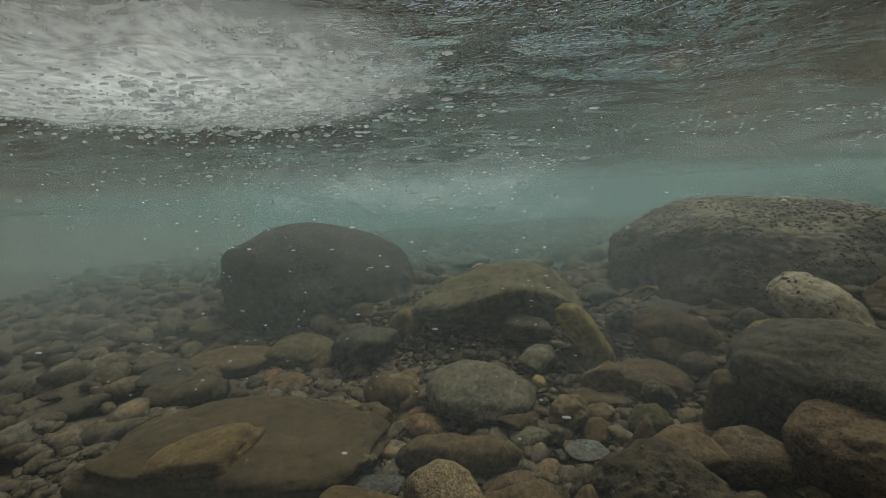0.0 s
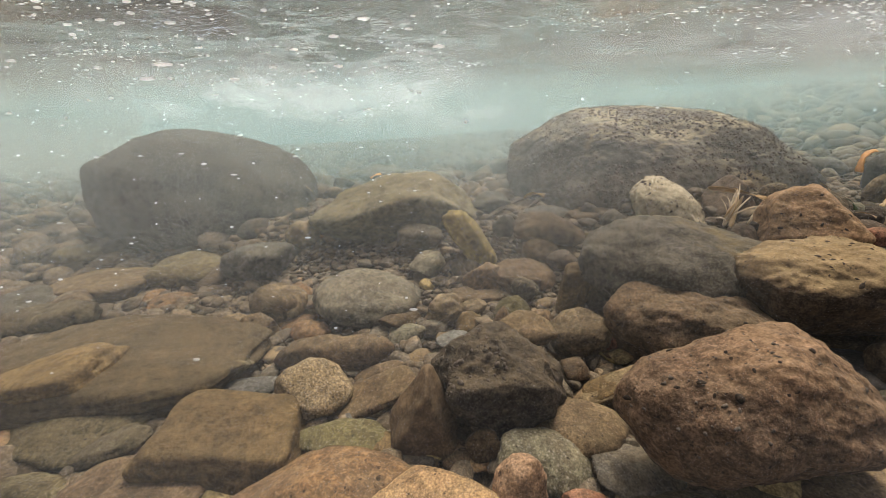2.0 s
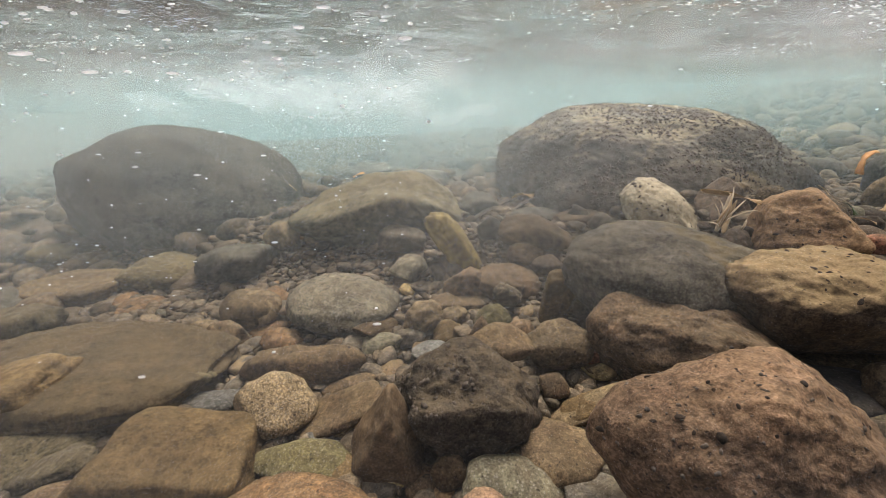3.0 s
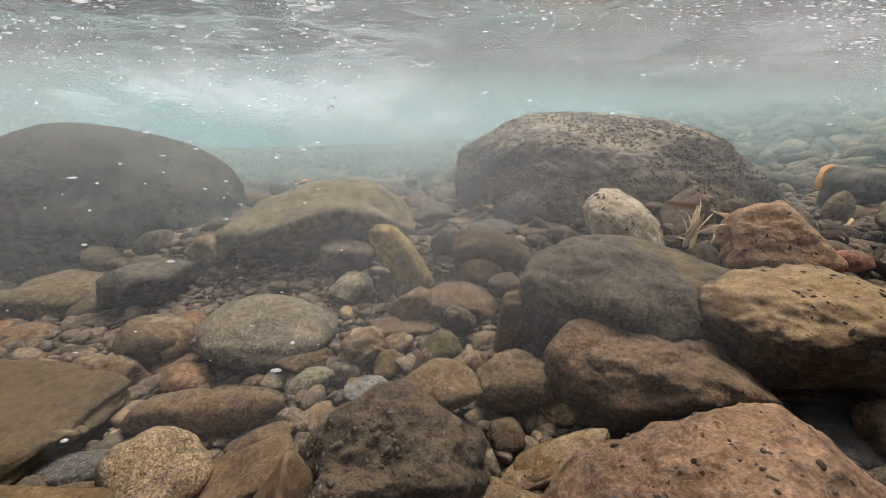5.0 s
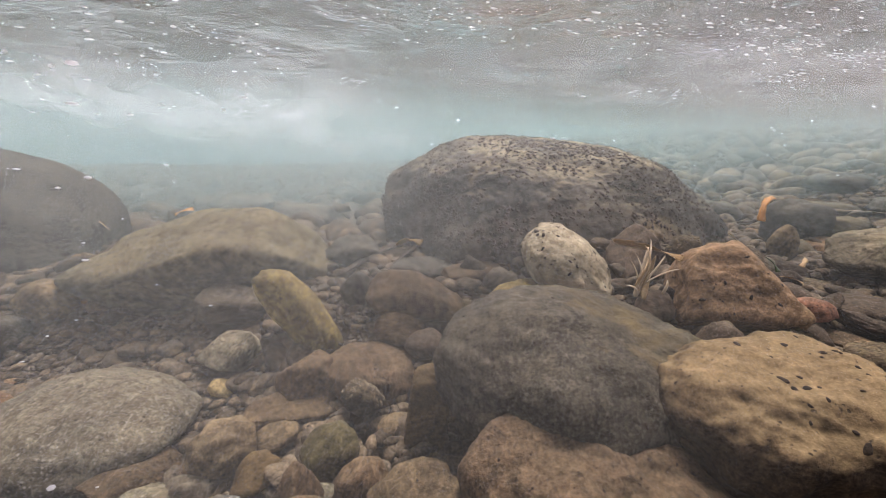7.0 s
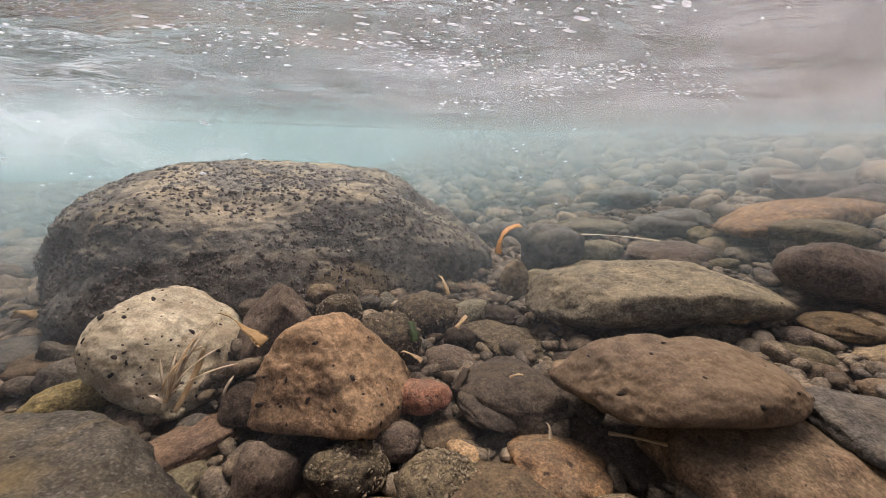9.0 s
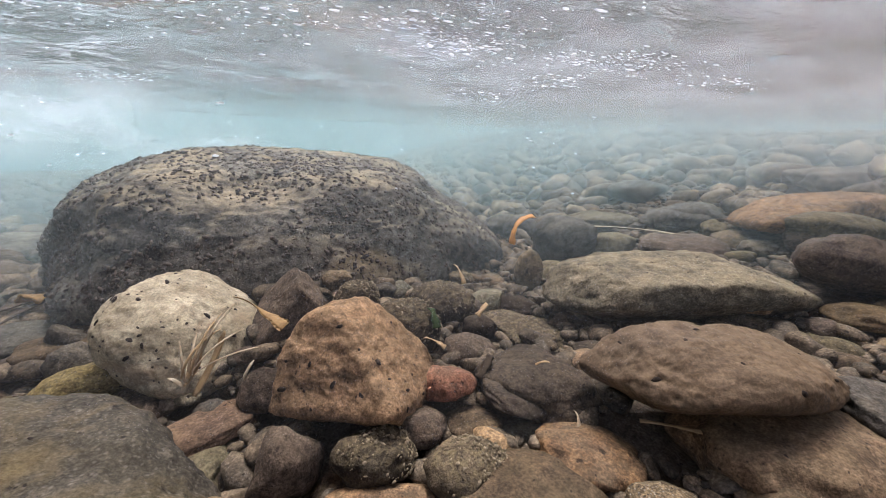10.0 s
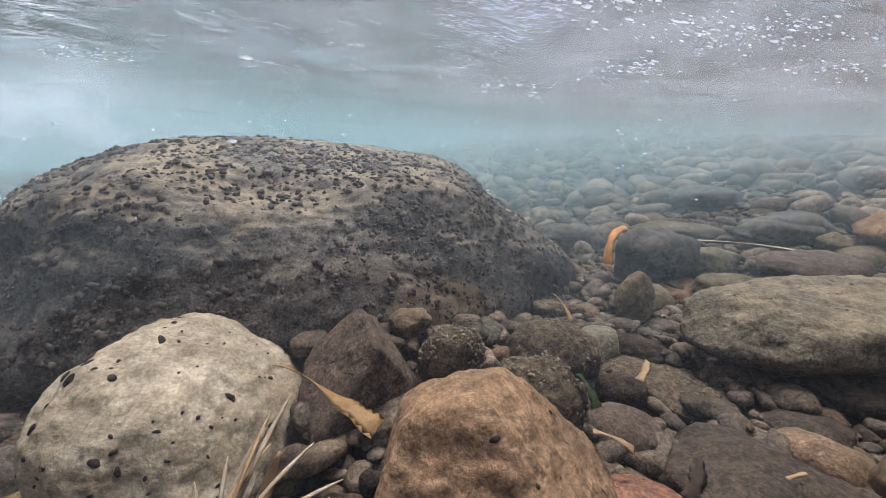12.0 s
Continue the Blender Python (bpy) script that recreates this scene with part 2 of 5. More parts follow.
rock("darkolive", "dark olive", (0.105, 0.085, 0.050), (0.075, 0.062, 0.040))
rock("redst", "brick-red", (0.230, 0.100, 0.060), (0.160, 0.076, 0.050), silt_and_light=0.3)
rock("orangebrown", "warm orange-brown", (0.215, 0.122, 0.058), (0.140, 0.082, 0.045), silt_and_light=0.4, patch=20.0, relief=0.9)
rock("sand", "sandy orange", (0.280, 0.178, 0.092), (0.205, 0.126, 0.068), silt_and_light=0.3, spots=0.2)
rock("pink", "pinkish tan", (0.400, 0.250, 0.160), (0.310, 0.190, 0.120), silt_and_light=0.2, spots=0.15)
rock("speckled", "speckled tan", (0.300, 0.220, 0.130), (0.220, 0.160, 0.095), speck=0.5, grain=210.0, silt_and_light=0.2)
rock("mossy", "moss-filmed olive", (0.125, 0.102, 0.050), (0.090, 0.075, 0.042), silt=(0.125, 0.106, 0.048), silt_and_light=0.6, speck=0.2)
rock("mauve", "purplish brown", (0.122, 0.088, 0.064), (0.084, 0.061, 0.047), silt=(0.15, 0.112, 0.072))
rock("darkblock", "blackish brown", (0.070, 0.056, 0.044), (0.048, 0.040, 0.034), silt=(0.15, 0.11, 0.065), silt_and_light=0.6, vary=0.0, relief=1.4)
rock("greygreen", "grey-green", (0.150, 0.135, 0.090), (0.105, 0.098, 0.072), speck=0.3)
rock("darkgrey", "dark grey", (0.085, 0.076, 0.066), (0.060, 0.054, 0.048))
rock("yellow", "pale yellow", (0.410, 0.310, 0.145), (0.310, 0.225, 0.105), silt_and_light=0.15, spots=0.15)
rock("yellowolive", "yellow-olive", (0.270, 0.200, 0.075), (0.190, 0.145, 0.060), silt_and_light=0.3)
rock("bluegrey", "blue-grey", (0.118, 0.116, 0.110), (0.080, 0.079, 0.076), speck=0.35, silt_and_light=0.2)
rock("greyegg", "light grey granular", (0.150, 0.130, 0.094), (0.106, 0.094, 0.071), speck=0.35, silt_and_light=0.25, vary=0.0)
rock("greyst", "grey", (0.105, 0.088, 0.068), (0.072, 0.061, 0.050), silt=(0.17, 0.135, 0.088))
rock("paleknob", "pale grey", (0.310, 0.270, 0.190), (0.200, 0.170, 0.120), silt_and_light=0.3)
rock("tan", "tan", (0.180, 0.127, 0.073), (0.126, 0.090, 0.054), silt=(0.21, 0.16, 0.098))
rock("slate", "dark slate-grey", (0.082, 0.076, 0.070), (0.060, 0.056, 0.052), silt_and_light=0.15, spots=0.2, relief=0.6, grit=0.2, pits=0.1)
rock("flatbrown", "smooth brown", (0.145, 0.098, 0.060), (0.108, 0.075, 0.049), silt=(0.20, 0.14, 0.087), silt_and_light=0.7, vary=0.0, relief=0.4, grit=0.2, pits=0.4)
rock("roughdark", "rough dark brown", (0.086, 0.064, 0.042), (0.054, 0.042, 0.031), silt=(0.20, 0.155, 0.088), silt_and_light=0.62, spots=0.6, relief=1.5, crumb=9.0, edge=0.10)
rock("darkbrown", "dark brown", (0.046, 0.033, 0.024), (0.031, 0.024, 0.019), silt_and_light=0.25)
rock("umber", "dark umber", (0.070, 0.052, 0.037), (0.048, 0.037, 0.028), silt=(0.105, 0.080, 0.052), silt_and_light=0.4)
rock("palegrey", "pale grey-olive", (0.145, 0.120, 0.082), (0.105, 0.090, 0.064), silt=(0.29, 0.235, 0.15), silt_and_light=0.8)
MIXED = rock_material("mixed_gravel", (0.140, 0.104, 0.062), (0.084, 0.071, 0.052), island=True, vary=0.38, silt_and_light=0.3)
FAR_MIXED = rock_material("far_cobbles", (0.230, 0.178, 0.108), (0.135, 0.114, 0.082), island=True, vary=0.55, silt_and_light=0.5)
GRIT = rock_material("fine_gravel", (0.165, 0.138, 0.098), (0.090, 0.078, 0.060), island=True, vary=0.7, silt_and_light=0.2)
GROUND = rock_material("silty_gravel_bed", (0.110, 0.086, 0.058), (0.075, 0.060, 0.044), patch=9.0, silt_and_light=0.4, relief=2.0)
CASE = plain_material("caddis_case", (0.018, 0.015, 0.012), (0.060, 0.044, 0.030), 400.0, 0.8, 0.12)
CRUST = plain_material("crust_grains", (0.050, 0.042, 0.034), (0.150, 0.122, 0.092), 140.0, 0.8, 0.15)
CRUMB = plain_material("silt_crumbs", (0.150, 0.118, 0.072), (0.300, 0.240, 0.150), 160.0, 0.85, 0.1)
STRAW = plain_material("dry_blade", (0.50, 0.36, 0.18), (0.34, 0.22, 0.10), 90.0, 0.6)
PALE_STRAW = plain_material("bleached_blade", (0.52, 0.43, 0.29), (0.36, 0.26, 0.14), 90.0, 0.6)
AMBER = plain_material("amber_leaf", (0.62, 0.28, 0.06), (0.42, 0.19, 0.05), 120.0, 0.55)
LEAFY = plain_material("withered_leaf", (0.36, 0.22, 0.08), (0.22, 0.13, 0.045), 160.0, 0.55)
ROOTY = plain_material("sunken_root", (0.100, 0.074, 0.046), (0.060, 0.046, 0.032), 70.0, 0.75)
GREEN = plain_material("green_scrap", (0.055, 0.085, 0.022), (0.034, 0.05, 0.015), 200.0, 0.5)
SURFACE = water_material()
CLEAR = silt_water_material("clearer_water", (0.90, 0.96, 0.93), 0.004, 0.014, 2.2)
VEIL = silt_water_material("turbid_water", (0.72, 0.89, 0.84), 0.034, 0.066, 2.2, upper=1.1)
THICK = silt_water_material("thicker_turbid_water", (0.54, 0.81, 0.78), 0.080, 0.14, 2.2, upper=2.2)
# pale haze for the sheets added by hand
DRIFT = silt_water_material("drifting_haze", (0.93, 0.95, 0.91), 0.022, 0.052, 2.2, soft_edges=True)
HAZE = silt_water_material("green_haze", (0.66, 0.80, 0.74), 0.09, 0.16, 2.2, soft_edges=True)
THIN = silt_water_material("thin_haze", (0.93, 0.94, 0.88), 0.010, 0.022, 2.2, soft_edges=True)
MILKY = silt_water_material("milky_haze", (0.88, 0.87, 0.78), 0.036, 0.080, 2.2, soft_edges=True)
FOAMY = silt_water_material("aerated_water", (0.96, 0.99, 1.0), 0.0, 0.85, 3.0, soft_edges=True, passing=0.65)
FROTHY = silt_water_material("froth", (0.98, 1.0, 1.0), 0.45, 1.0, 85.0, soft_edges=True, passing=0.97)
SURFACE_HAZE = silt_water_material("surface_haze_film", (0.88, 0.91, 0.95), 0.02, 0.22, 8.0, soft_edges=True, passing=0.9)
BUBBLE = bubble_material()
FAR = distance_material()


# ---------------------------------------------------------------- shapes
def bell(v):
    return 1.0 / (1.0 + np.exp(-np.clip(v, -30, 30)))


def bed(x, y):
    """Height of the bed: it climbs to the bank, and steps up behind the nearer stones."""
    x, y = np.asarray(x, float), np.asarray(y, float)
    z = -0.06 + 0.125 * 0.15 * np.log1p(np.exp(np.clip((x - 0.2) / 0.15, -30, 30))) + 0.11 * bell((y - 0.95 + 0.3 * x) / 0.06) * bell((0.9 - x) / 0.15)
    z = z + 0.2 * np.maximum(0, x - 1.2) ** 2 + 0.026 * (np.maximum(x, -2.5) - 0.5)
    z = z + 0.045 * np.exp(-((x - 0.82) / 0.17) ** 2 - ((y - 0.92) / 0.09) ** 2)
    return np.where(z > 0.22, 0.22 + 0.17 * np.tanh((z - 0.22) / 0.17), z)


def mesh_object(name, verts, faces, material, smooth=True):
    me = bpy.data.meshes.new(name)
    me.from_pydata(verts, [], faces)
    me.materials.append(material)
    if smooth:
        me.polygons.foreach_set("use_smooth", [True] * len(me.polygons))
    me.update()
    return new(name, me)


def part(name, bm, material, parent, label=""):
    me = bpy.data.meshes.new(name)
    bm.to_mesh(me)
    bm.free()
    me.materials.append(material)
    me.polygons.foreach_set("use_smooth", [True] * len(me.polygons))
    ob = new(name, me)
    ob.parent = parent
    return tagged(ob, label)


BALLS = {}


def ball(level):
    if level not in BALLS:
        bm = bmesh.new()
        bmesh.ops.create_icosphere(bm, subdivisions=level, radius=1)
        bm.verts.index_update()
        BALLS[level] = (np.array([v.co[:] for v in bm.verts]), [tuple(v.index for v in f.verts) for f in bm.faces])
        bm.free()
    return BALLS[level]


def turbulence(points, scale, seed, octaves=3):
    off = Vector((seed * 7.13 % 50, seed * 3.71 % 50, seed * 5.37 % 50))
    return np.array([noise.fractal(Vector(p) * scale + off, 0.9, 2.1, octaves) for p in points])


SHAPES = {  # number of worn faces, their least and most distance, edge hardness, waviness
    "round": (9, 0.72, 1.00, 13.0, 0.13),
    "flat": (8, 0.70, 0.95, 12.0, 0.11),
    "angular": (11, 0.58, 0.86, 24.0, 0.11),
    "block": (4, 0.72, 0.90, 22.0, 0.07),
    "boulder": (8, 0.78, 0.96, 9.0, 0.09),
    "dome": (2, 0.97, 1.10, 8.0, 0.11),
    "egg": (2, 0.92, 1.05, 9.0, 0.08),
    "shield": (3, 0.85, 1.0, 15.0, 0.08),
    "loaf": (4, 0.88, 1.02, 11.0, 0.10),
    "bun": (4, 0.88, 1.0, 11.0, 0.10),
    "lens": (3, 0.90, 1.0, 12.0, 0.05),
    "lobed": (3, 0.84, 1.0, 17.0, 0.10),
    "anvil": (5, 0.80, 1.0, 9.0, 0.16),
    "fin": (3, 0.80, 1.0, 16.0, 0.09),
    "craggy": (9, 0.52, 0.88, 22.0, 0.26),
    "shard": (9, 0.60, 0.92, 20.0, 0.12),
    "slab": (3, 0.88, 1.0, 12.0, 0.06),
    "ridge": (4, 0.8, 0.98, 11.0, 0.10),
    "bigboulder": (3, 0.86, 0.98, 11.0, 0.08),
}
FACETS = {  # worn faces that mark single stones: direction and distance
    "bigboulder": (((0.74, -0.15, 0.66), 0.80), ((-0.97, -0.2, 0.12), 0.80), ((0.02, -0.15, 1), 0.70), ((-0.10, -0.80, 0.59), 0.74), ((-0.60, -0.2, 0.78), 0.84), ((0.5, -0.75, 0.4), 0.84)),
    "shield": (((-0.08, -0.76, 0.64), 0.60), ((-1, -0.12, 0.10), 0.80), ((0.72, -0.05, 0.69), 0.56), ((0.15, -0.55, -0.82), 0.58), ((0.88, -0.25, -0.40), 0.80), ((-0.50, 0.1, 0.86), 0.92), ((0, 1, 0.1), 0.95), ((0, 0.1, -1), 0.85)),
    "loaf": (((-0.60, -0.2, 0.77), 0.74), ((0.66, -0.12, 0.74), 0.78), ((0.2, -0.75, -0.62), 0.66), ((-0.9, -0.4, -0.1), 0.84), ((0.0, -0.8, 0.6), 0.80)),
    "bun": (((0.05, -0.3, -0.95), 0.55), ((0, -0.90, -0.43), 0.62), ((-0.8, -0.45, -0.35), 0.76), ((-0.05, -0.1, 1), 0.84), ((-0.55, -0.3, 0.78), 0.84), ((0.6, 0, 0.8), 0.86)),
    "lens": (((0.02, -0.10, 1), 0.76), ((0, -0.62, -0.78), 0.46), ((-0.82, -0.25, 0.5), 0.72), ((-0.75, -0.3, -0.6), 0.62), ((0.75, -0.3, -0.55), 0.72), ((0.7, -0.1, 0.7), 0.78)),
    "lobed": (((0.05, -0.10, 1), 0.54), ((0.46, -0.12, 0.88), 0.62), ((-0.5, -0.15, 0.85), 0.64), ((0.15, -0.86, -0.48), 0.46), ((-0.82, -0.50, 0.28), 0.70), ((-0.2, -0.86, 0.46), 0.62), ((-0.7, -0.5, -0.5), 0.72), ((0, 1, 0.2), 0.9), ((0, 0, -1), 0.8), ((0.95, -0.2, -0.2), 0.95)),
    "anvil": (((0.05, -1, 0.05), 0.58), ((-0.78, -0.38, -0.5), 0.58), ((1, -0.2, -0.05), 0.78), ((-0.08, -0.3, 1), 0.66), ((0.6, -0.5, -0.6), 0.70), ((-0.75, 0.1, 0.65), 0.86), ((0, 1, 0), 0.9), ((0, 0, -1), 0.85), ((-1, 0, 0), 0.95)),
    "fin": (((-0.76, -0.2, 0.62), 0.46), ((0.84, -0.2, 0.5), 0.56), ((0.05, -1, 0.15), 0.62), ((0, 0, -1), 0.75), ((0, 1, 0.1), 0.8)),
    "slab": (((0.04, -0.16, 1), 0.70), ((0.05, -1, 0.15), 0.84), ((0, -0.75, -0.66), 0.58), ((0, 0, -1), 0.70), ((-0.85, -0.3, 0.45), 0.78), ((-0.7, -0.4, -0.6), 0.72), ((0.8, 0, 0.6), 0.80)),
    "ridge": (((-0.52, -0.25, 0.82), 0.52), ((0.72, -0.2, 0.66), 0.72), ((0.25, -0.84, -0.48), 0.46), ((0.0, -0.50, 0.86), 0.84)),
}
BASE = {"shield": 1.28, "anvil": 1.08, "lobed": 1.15, "fin": 1.15, "lens": 1.10, "slab": 1.12, "loaf": 1.06, "bun": 1.06}  # how far the stone reaches where no face cuts it
DENTS = {  # hollows worn into single stones: direction, width, depth
    "lobed": (((-0.36, -0.80, 0.30), 0.24, 0.20), ((0.05, -0.85, 0.30), 0.30, -0.10), ((0.25, -0.80, -0.50), 0.45, 0.24)),
    "loaf": (((-0.75, -0.55, 0.20), 0.30, 0.07), ((0.1, -0.6, 0.8), 0.18, 0.05)),
    "shield": (((0.25, -0.80, 0.35), 0.28, 0.06), ((-0.4, -0.7, 0.5), 0.20, 0.04)),
    "bigboulder": (((-0.70, -0.70, 0.20), 0.30, 0.06), ((0.35, -0.85, 0.35), 0.35, 0.05), ((-0.2, -0.6, 0.75), 0.22, 0.04)),
    "anvil": (((-0.3, -0.9, 0.4), 0.25, 0.08), ((-0.6, -0.6, -0.55), 0.40, 0.18), ((0.7, -0.5, -0.5), 0.40, 0.14), ((0.2, -0.3, 0.95), 0.25, 0.08)),
}


def rock_points(shape, size, seed, level):
    """A river-worn lump: a ball cut back by soft faces, then roughened, of the half sizes given."""
    dirs, faces = ball(level)
    rnd = random.Random(seed * 977 + 5)
    count, near, far, hard, wavy = SHAPES[shape]
    cuts = []
    for _ in range(count):
        n = Vector((rnd.gauss(0, 1), rnd.gauss(0, 1), rnd.gauss(0, 1))).normalized()
        cuts.append((n, rnd.uniform(near, far)))
    if shape in ("block", "flat"):
        d = 0.62 if shape == "block" else 0.80
        for n in ((1, 0, 0), (-1, 0, 0), (0, 1, 0), (0, -1, 0), (0, 0, 1), (0, 0, -1)):
            v = Vector(n) + Vector((rnd.uniform(-1, 1), rnd.uniform(-1, 1), rnd.uniform(-1, 1))) * 0.14
            cuts.append((v.normalized(), d * rnd.uniform(0.92, 1.1)))
    cuts += [(Vector(n).normalized(), d) for n, d in FACETS.get(shape, ())]
    inverse = np.full(len(dirs), BASE.get(shape, 1.0) ** -hard)
    for n, d in cuts:
        inverse = inverse + np.maximum(0, dirs @ np.array(n) / d) ** hard
    r = inverse ** (-1.0 / hard)
    r = r * (1 + wavy * turbulence(dirs, 1.3, seed, 2))
    if level >= 3:
        r = r * (1 + 0.30 * wavy * turbulence(dirs, 3.4, seed + 1, 2))
    for n, width, depth in DENTS.get(shape, ()):
        off = 1 - dirs @ np.array(Vector(n).normalized())
        r = r * (1 - depth * np.exp(-2 * off / width ** 2))
    p = dirs * r[:, None]
    lo, hi = p.min(0), p.max(0)
    p = (p - (lo + hi) / 2) / ((hi - lo) / 2)
    p = p * np.array(size)
    if level >= 4:
        s = min(size)
        normal = dirs / np.array(size)
        normal /= np.linalg.norm(normal, axis=1)[:, None]
        relief = turbulence(p, 1.1 / s, seed + 3, 4) * (0.05 if level < 5 else 0.032) * s + turbulence(p, 70.0, seed + 9, 3) * min(0.0026, 0.04 * s)
        if level >= 6:
            chips = np.maximum(0, turbulence(p, 30.0, seed + 21, 2) - 0.35)
            relief = relief - 0.006 * chips + turbulence(p, 190.0, seed + 15, 2) * 0.0009
        p = p + normal * relief[:, None]
    return p, faces


WORDS = {"round": "rounded", "flat": "flattened", "angular": "angular", "block": "blocky", "boulder": "large", "dome": "domed", "bigboulder": "massive rounded", "egg": "smooth egg-shaped", "shield": "three-cornered",
         "loaf": "pitted loaf-shaped", "bun": "broad overhanging", "lens": "smooth lens-shaped", "lobed": "lobed overhanging", "anvil": "broad-topped", "fin": "upright wedge-shaped", "craggy": "craggy", "ridge": "low ridged",
         "slab": "thick flat", "shard": "rough-edged"}
FOOTPRINTS = []
ROUGH = []


def stone(name, at, size, yaw, tip, key, shape, seed, level, upward=None):
    """One stone of the bed, with its half sizes, turned by yaw and tipped sideways, or leaning so that its flat side looks upward."""
    p, faces = rock_points(shape, size, seed, level)
    material, colour = ROCKS[key]
    ob = mesh_object(name, p.tolist(), faces, material)
    ob.matrix_world = pose(*at, 0, tip, yaw)
    if upward:
        ob.matrix_world = Matrix.Translation(at) @ Vector(upward).to_track_quat("Z", "Y").to_matrix().to_4x4() @ pose(0, 0, 0, 0, 0, yaw)
    if key == "roughdark":
        ROUGH.append(ob)
    FOOTPRINTS.append((at[0], at[1], size[0], size[1], radians(yaw)))
    kind = "boulder" if name == "boulder" else "pebble" if name == "pebble" else "slab" if name == "stone_slab" else "stone"
    return tagged(ob, f"{colour} {WORDS[shape]} river {kind} lying on the gravel bed", kind, "river stones")


# ---------------------------------------------------------------- bed, surface, distance
def spread(lo, hi, step, out, count):
    """Even steps across the near stretch, then wider and wider ones outwards."""
    inner = np.arange(lo, hi + step / 2, step)
    far = np.geomspace(step * 2, out, count)
    return np.concatenate([(lo - far)[::-1], inner, hi + far])


def sheet(name, xs, ys, height, material):
    gx, gy = np.meshgrid(xs, ys)
    z = height(gx, gy)
    n, m = len(xs), len(ys)
    verts = np.stack([gx, gy, z], -1).reshape(-1, 3)
    i = (np.arange(m - 1)[:, None] * n + np.arange(n - 1)[None, :]).ravel()
    faces = np.stack([i, i + 1, i + n + 1, i + n], -1)
    return mesh_object(name, verts.tolist(), faces.tolist(), material)


def bed_height(x, y):
    rough = np.array([noise.fractal(Vector((a * 9, b * 9, 0.3)), 0.8, 2.2, 4) for a, b in zip(x.ravel(), y.ravel())]).reshape(x.shape)
    return bed(x, y) - 0.012 + 0.010 * rough


ground = sheet("ground", spread(-2.0, 3.2, 0.035, 60, 14), spread(-0.6, 3.4, 0.035, 60, 14), bed_height, GROUND)
tagged(ground, "brown silty gravel bed of a shallow stream", "ground", kind="structure")


def ripples(x, y):
    z = np.zeros_like(x)
    rnd = random.Random(12)
    for wave, tall in ((0.62, 0.0070), (0.41, 0.0050), (0.27, 0.0040), (0.19, 0.0030), (0.13, 0.0022), (0.095, 0.0016), (0.07, 0.0011)):
        for _ in range(3):
            a = rnd.gauss(math.pi / 2, 0.55)
            bend = 0.6 * np.sin((x * math.sin(a) - y * math.cos(a)) * 2 * math.pi / (wave * rnd.uniform(2.5, 4.5)) + rnd.uniform(0, 6))
            z += tall * 0.7 * np.sin((x * math.cos(a) + y * math.sin(a)) * 2 * math.pi / wave + rnd.uniform(0, 6.28) + bend)
    return WATER + z


surface = sheet("water", spread(-2.6, 3.4, 0.022, 60, 10), spread(-0.7, 4.0, 0.022, 60, 10), ripples, SURFACE)
surface.visible_shadow = False
tagged(surface, "rippled surface of clear shallow stream water", "water", kind="structure")


def curtain(name, reach, material, low=-0.35, high=WATER - 0.025, waver=0.03, seed=0):
    """A standing sheet across the pool: straight on one side, bent round towards the bank on the other."""
    line = [(0.8 - 0.055 * i, 0.3 + reach) for i in range(70, 0, -1)]
    for i in range(61):
        a = radians(2 * i)
        line.append((0.8 + (reach + 0.35 * math.sin(a)) * math.sin(a), 0.3 + reach * math.cos(a)))
    rows = 5
    verts, faces = [], []
    for i, (x, y) in enumerate(line):
        for j in range(rows):
            w = waver * noise.noise(Vector((x * 1.6, y * 1.6 + j * 0.5, seed * 3.3)))
            verts.append((x + (w if x > 0.8 else 0), y + w, low + (high - low) * j / (rows - 1)))
    for i in range(len(line) - 1):
        for j in range(rows - 1):
            k = i * rows + j
            faces.append((k, k + rows, k + rows + 1, k + 1))
    return mesh_object(name, verts, faces, material)


# glowing sheet behind everything, in place of daylight scattered in distant water
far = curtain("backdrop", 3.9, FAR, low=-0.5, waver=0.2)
tagged(far, "glowing pale green-blue sheet standing in for open water far off", "backdrop", kind="structure")
for n, reach in enumerate((0.39, 0.47, 0.56, 0.66, 0.78, 0.92, 1.10, 1.30, 1.55, 1.85, 2.2, 2.6, 3.1)):
    veil = curtain("turbid_water", reach, CLEAR if reach < 0.6 else VEIL if reach < 1.0 else THICK, seed=n + 1)
    tagged(veil, "thin grey-green silt hanging in the water", "water", kind="structure")


def haze_drift(a, b, low, fade, seed, material=None, top=WATER - 0.03):
    """An added sheet of pale haze between two places, that thins out towards its ends and its foot."""
    verts, faces, edge = [], [], []
    nx, nz = 40, 8
    a, b = Vector(a), Vector(b)
    for j in range(nz + 1):
        for i in range(nx + 1):
            p = a.lerp(b, i / nx)
            verts.append((p.x, p.y + 0.02 * noise.noise(Vector((p.x * 2, j * 0.2, seed))), low + (top - low) * j / nz))
            reach = (b - a).length
            edge.append(min(1.0, i / nx * reach / fade[0], (1 - i / nx) * reach / fade[1]) * min(1.0, j / 3, (nz - j) / 3 if top < WATER - 0.05 else 1.0))
    for j in range(nz):
        for i in range(nx):
            k = j * (nx + 1) + i
            faces.append((k, k + 1, k + nx + 2, k + nx + 1))
    ob = mesh_object("haze_drift", verts, faces, material or DRIFT)
    layer = ob.data.uv_layers.new(name="fade")
    for loop in ob.data.loops:
        layer.data[loop.index].uv = (edge[loop.vertex_index], 0)
    return tagged(ob, "added sheet of pale haze for the silty water", "water", kind="structure")


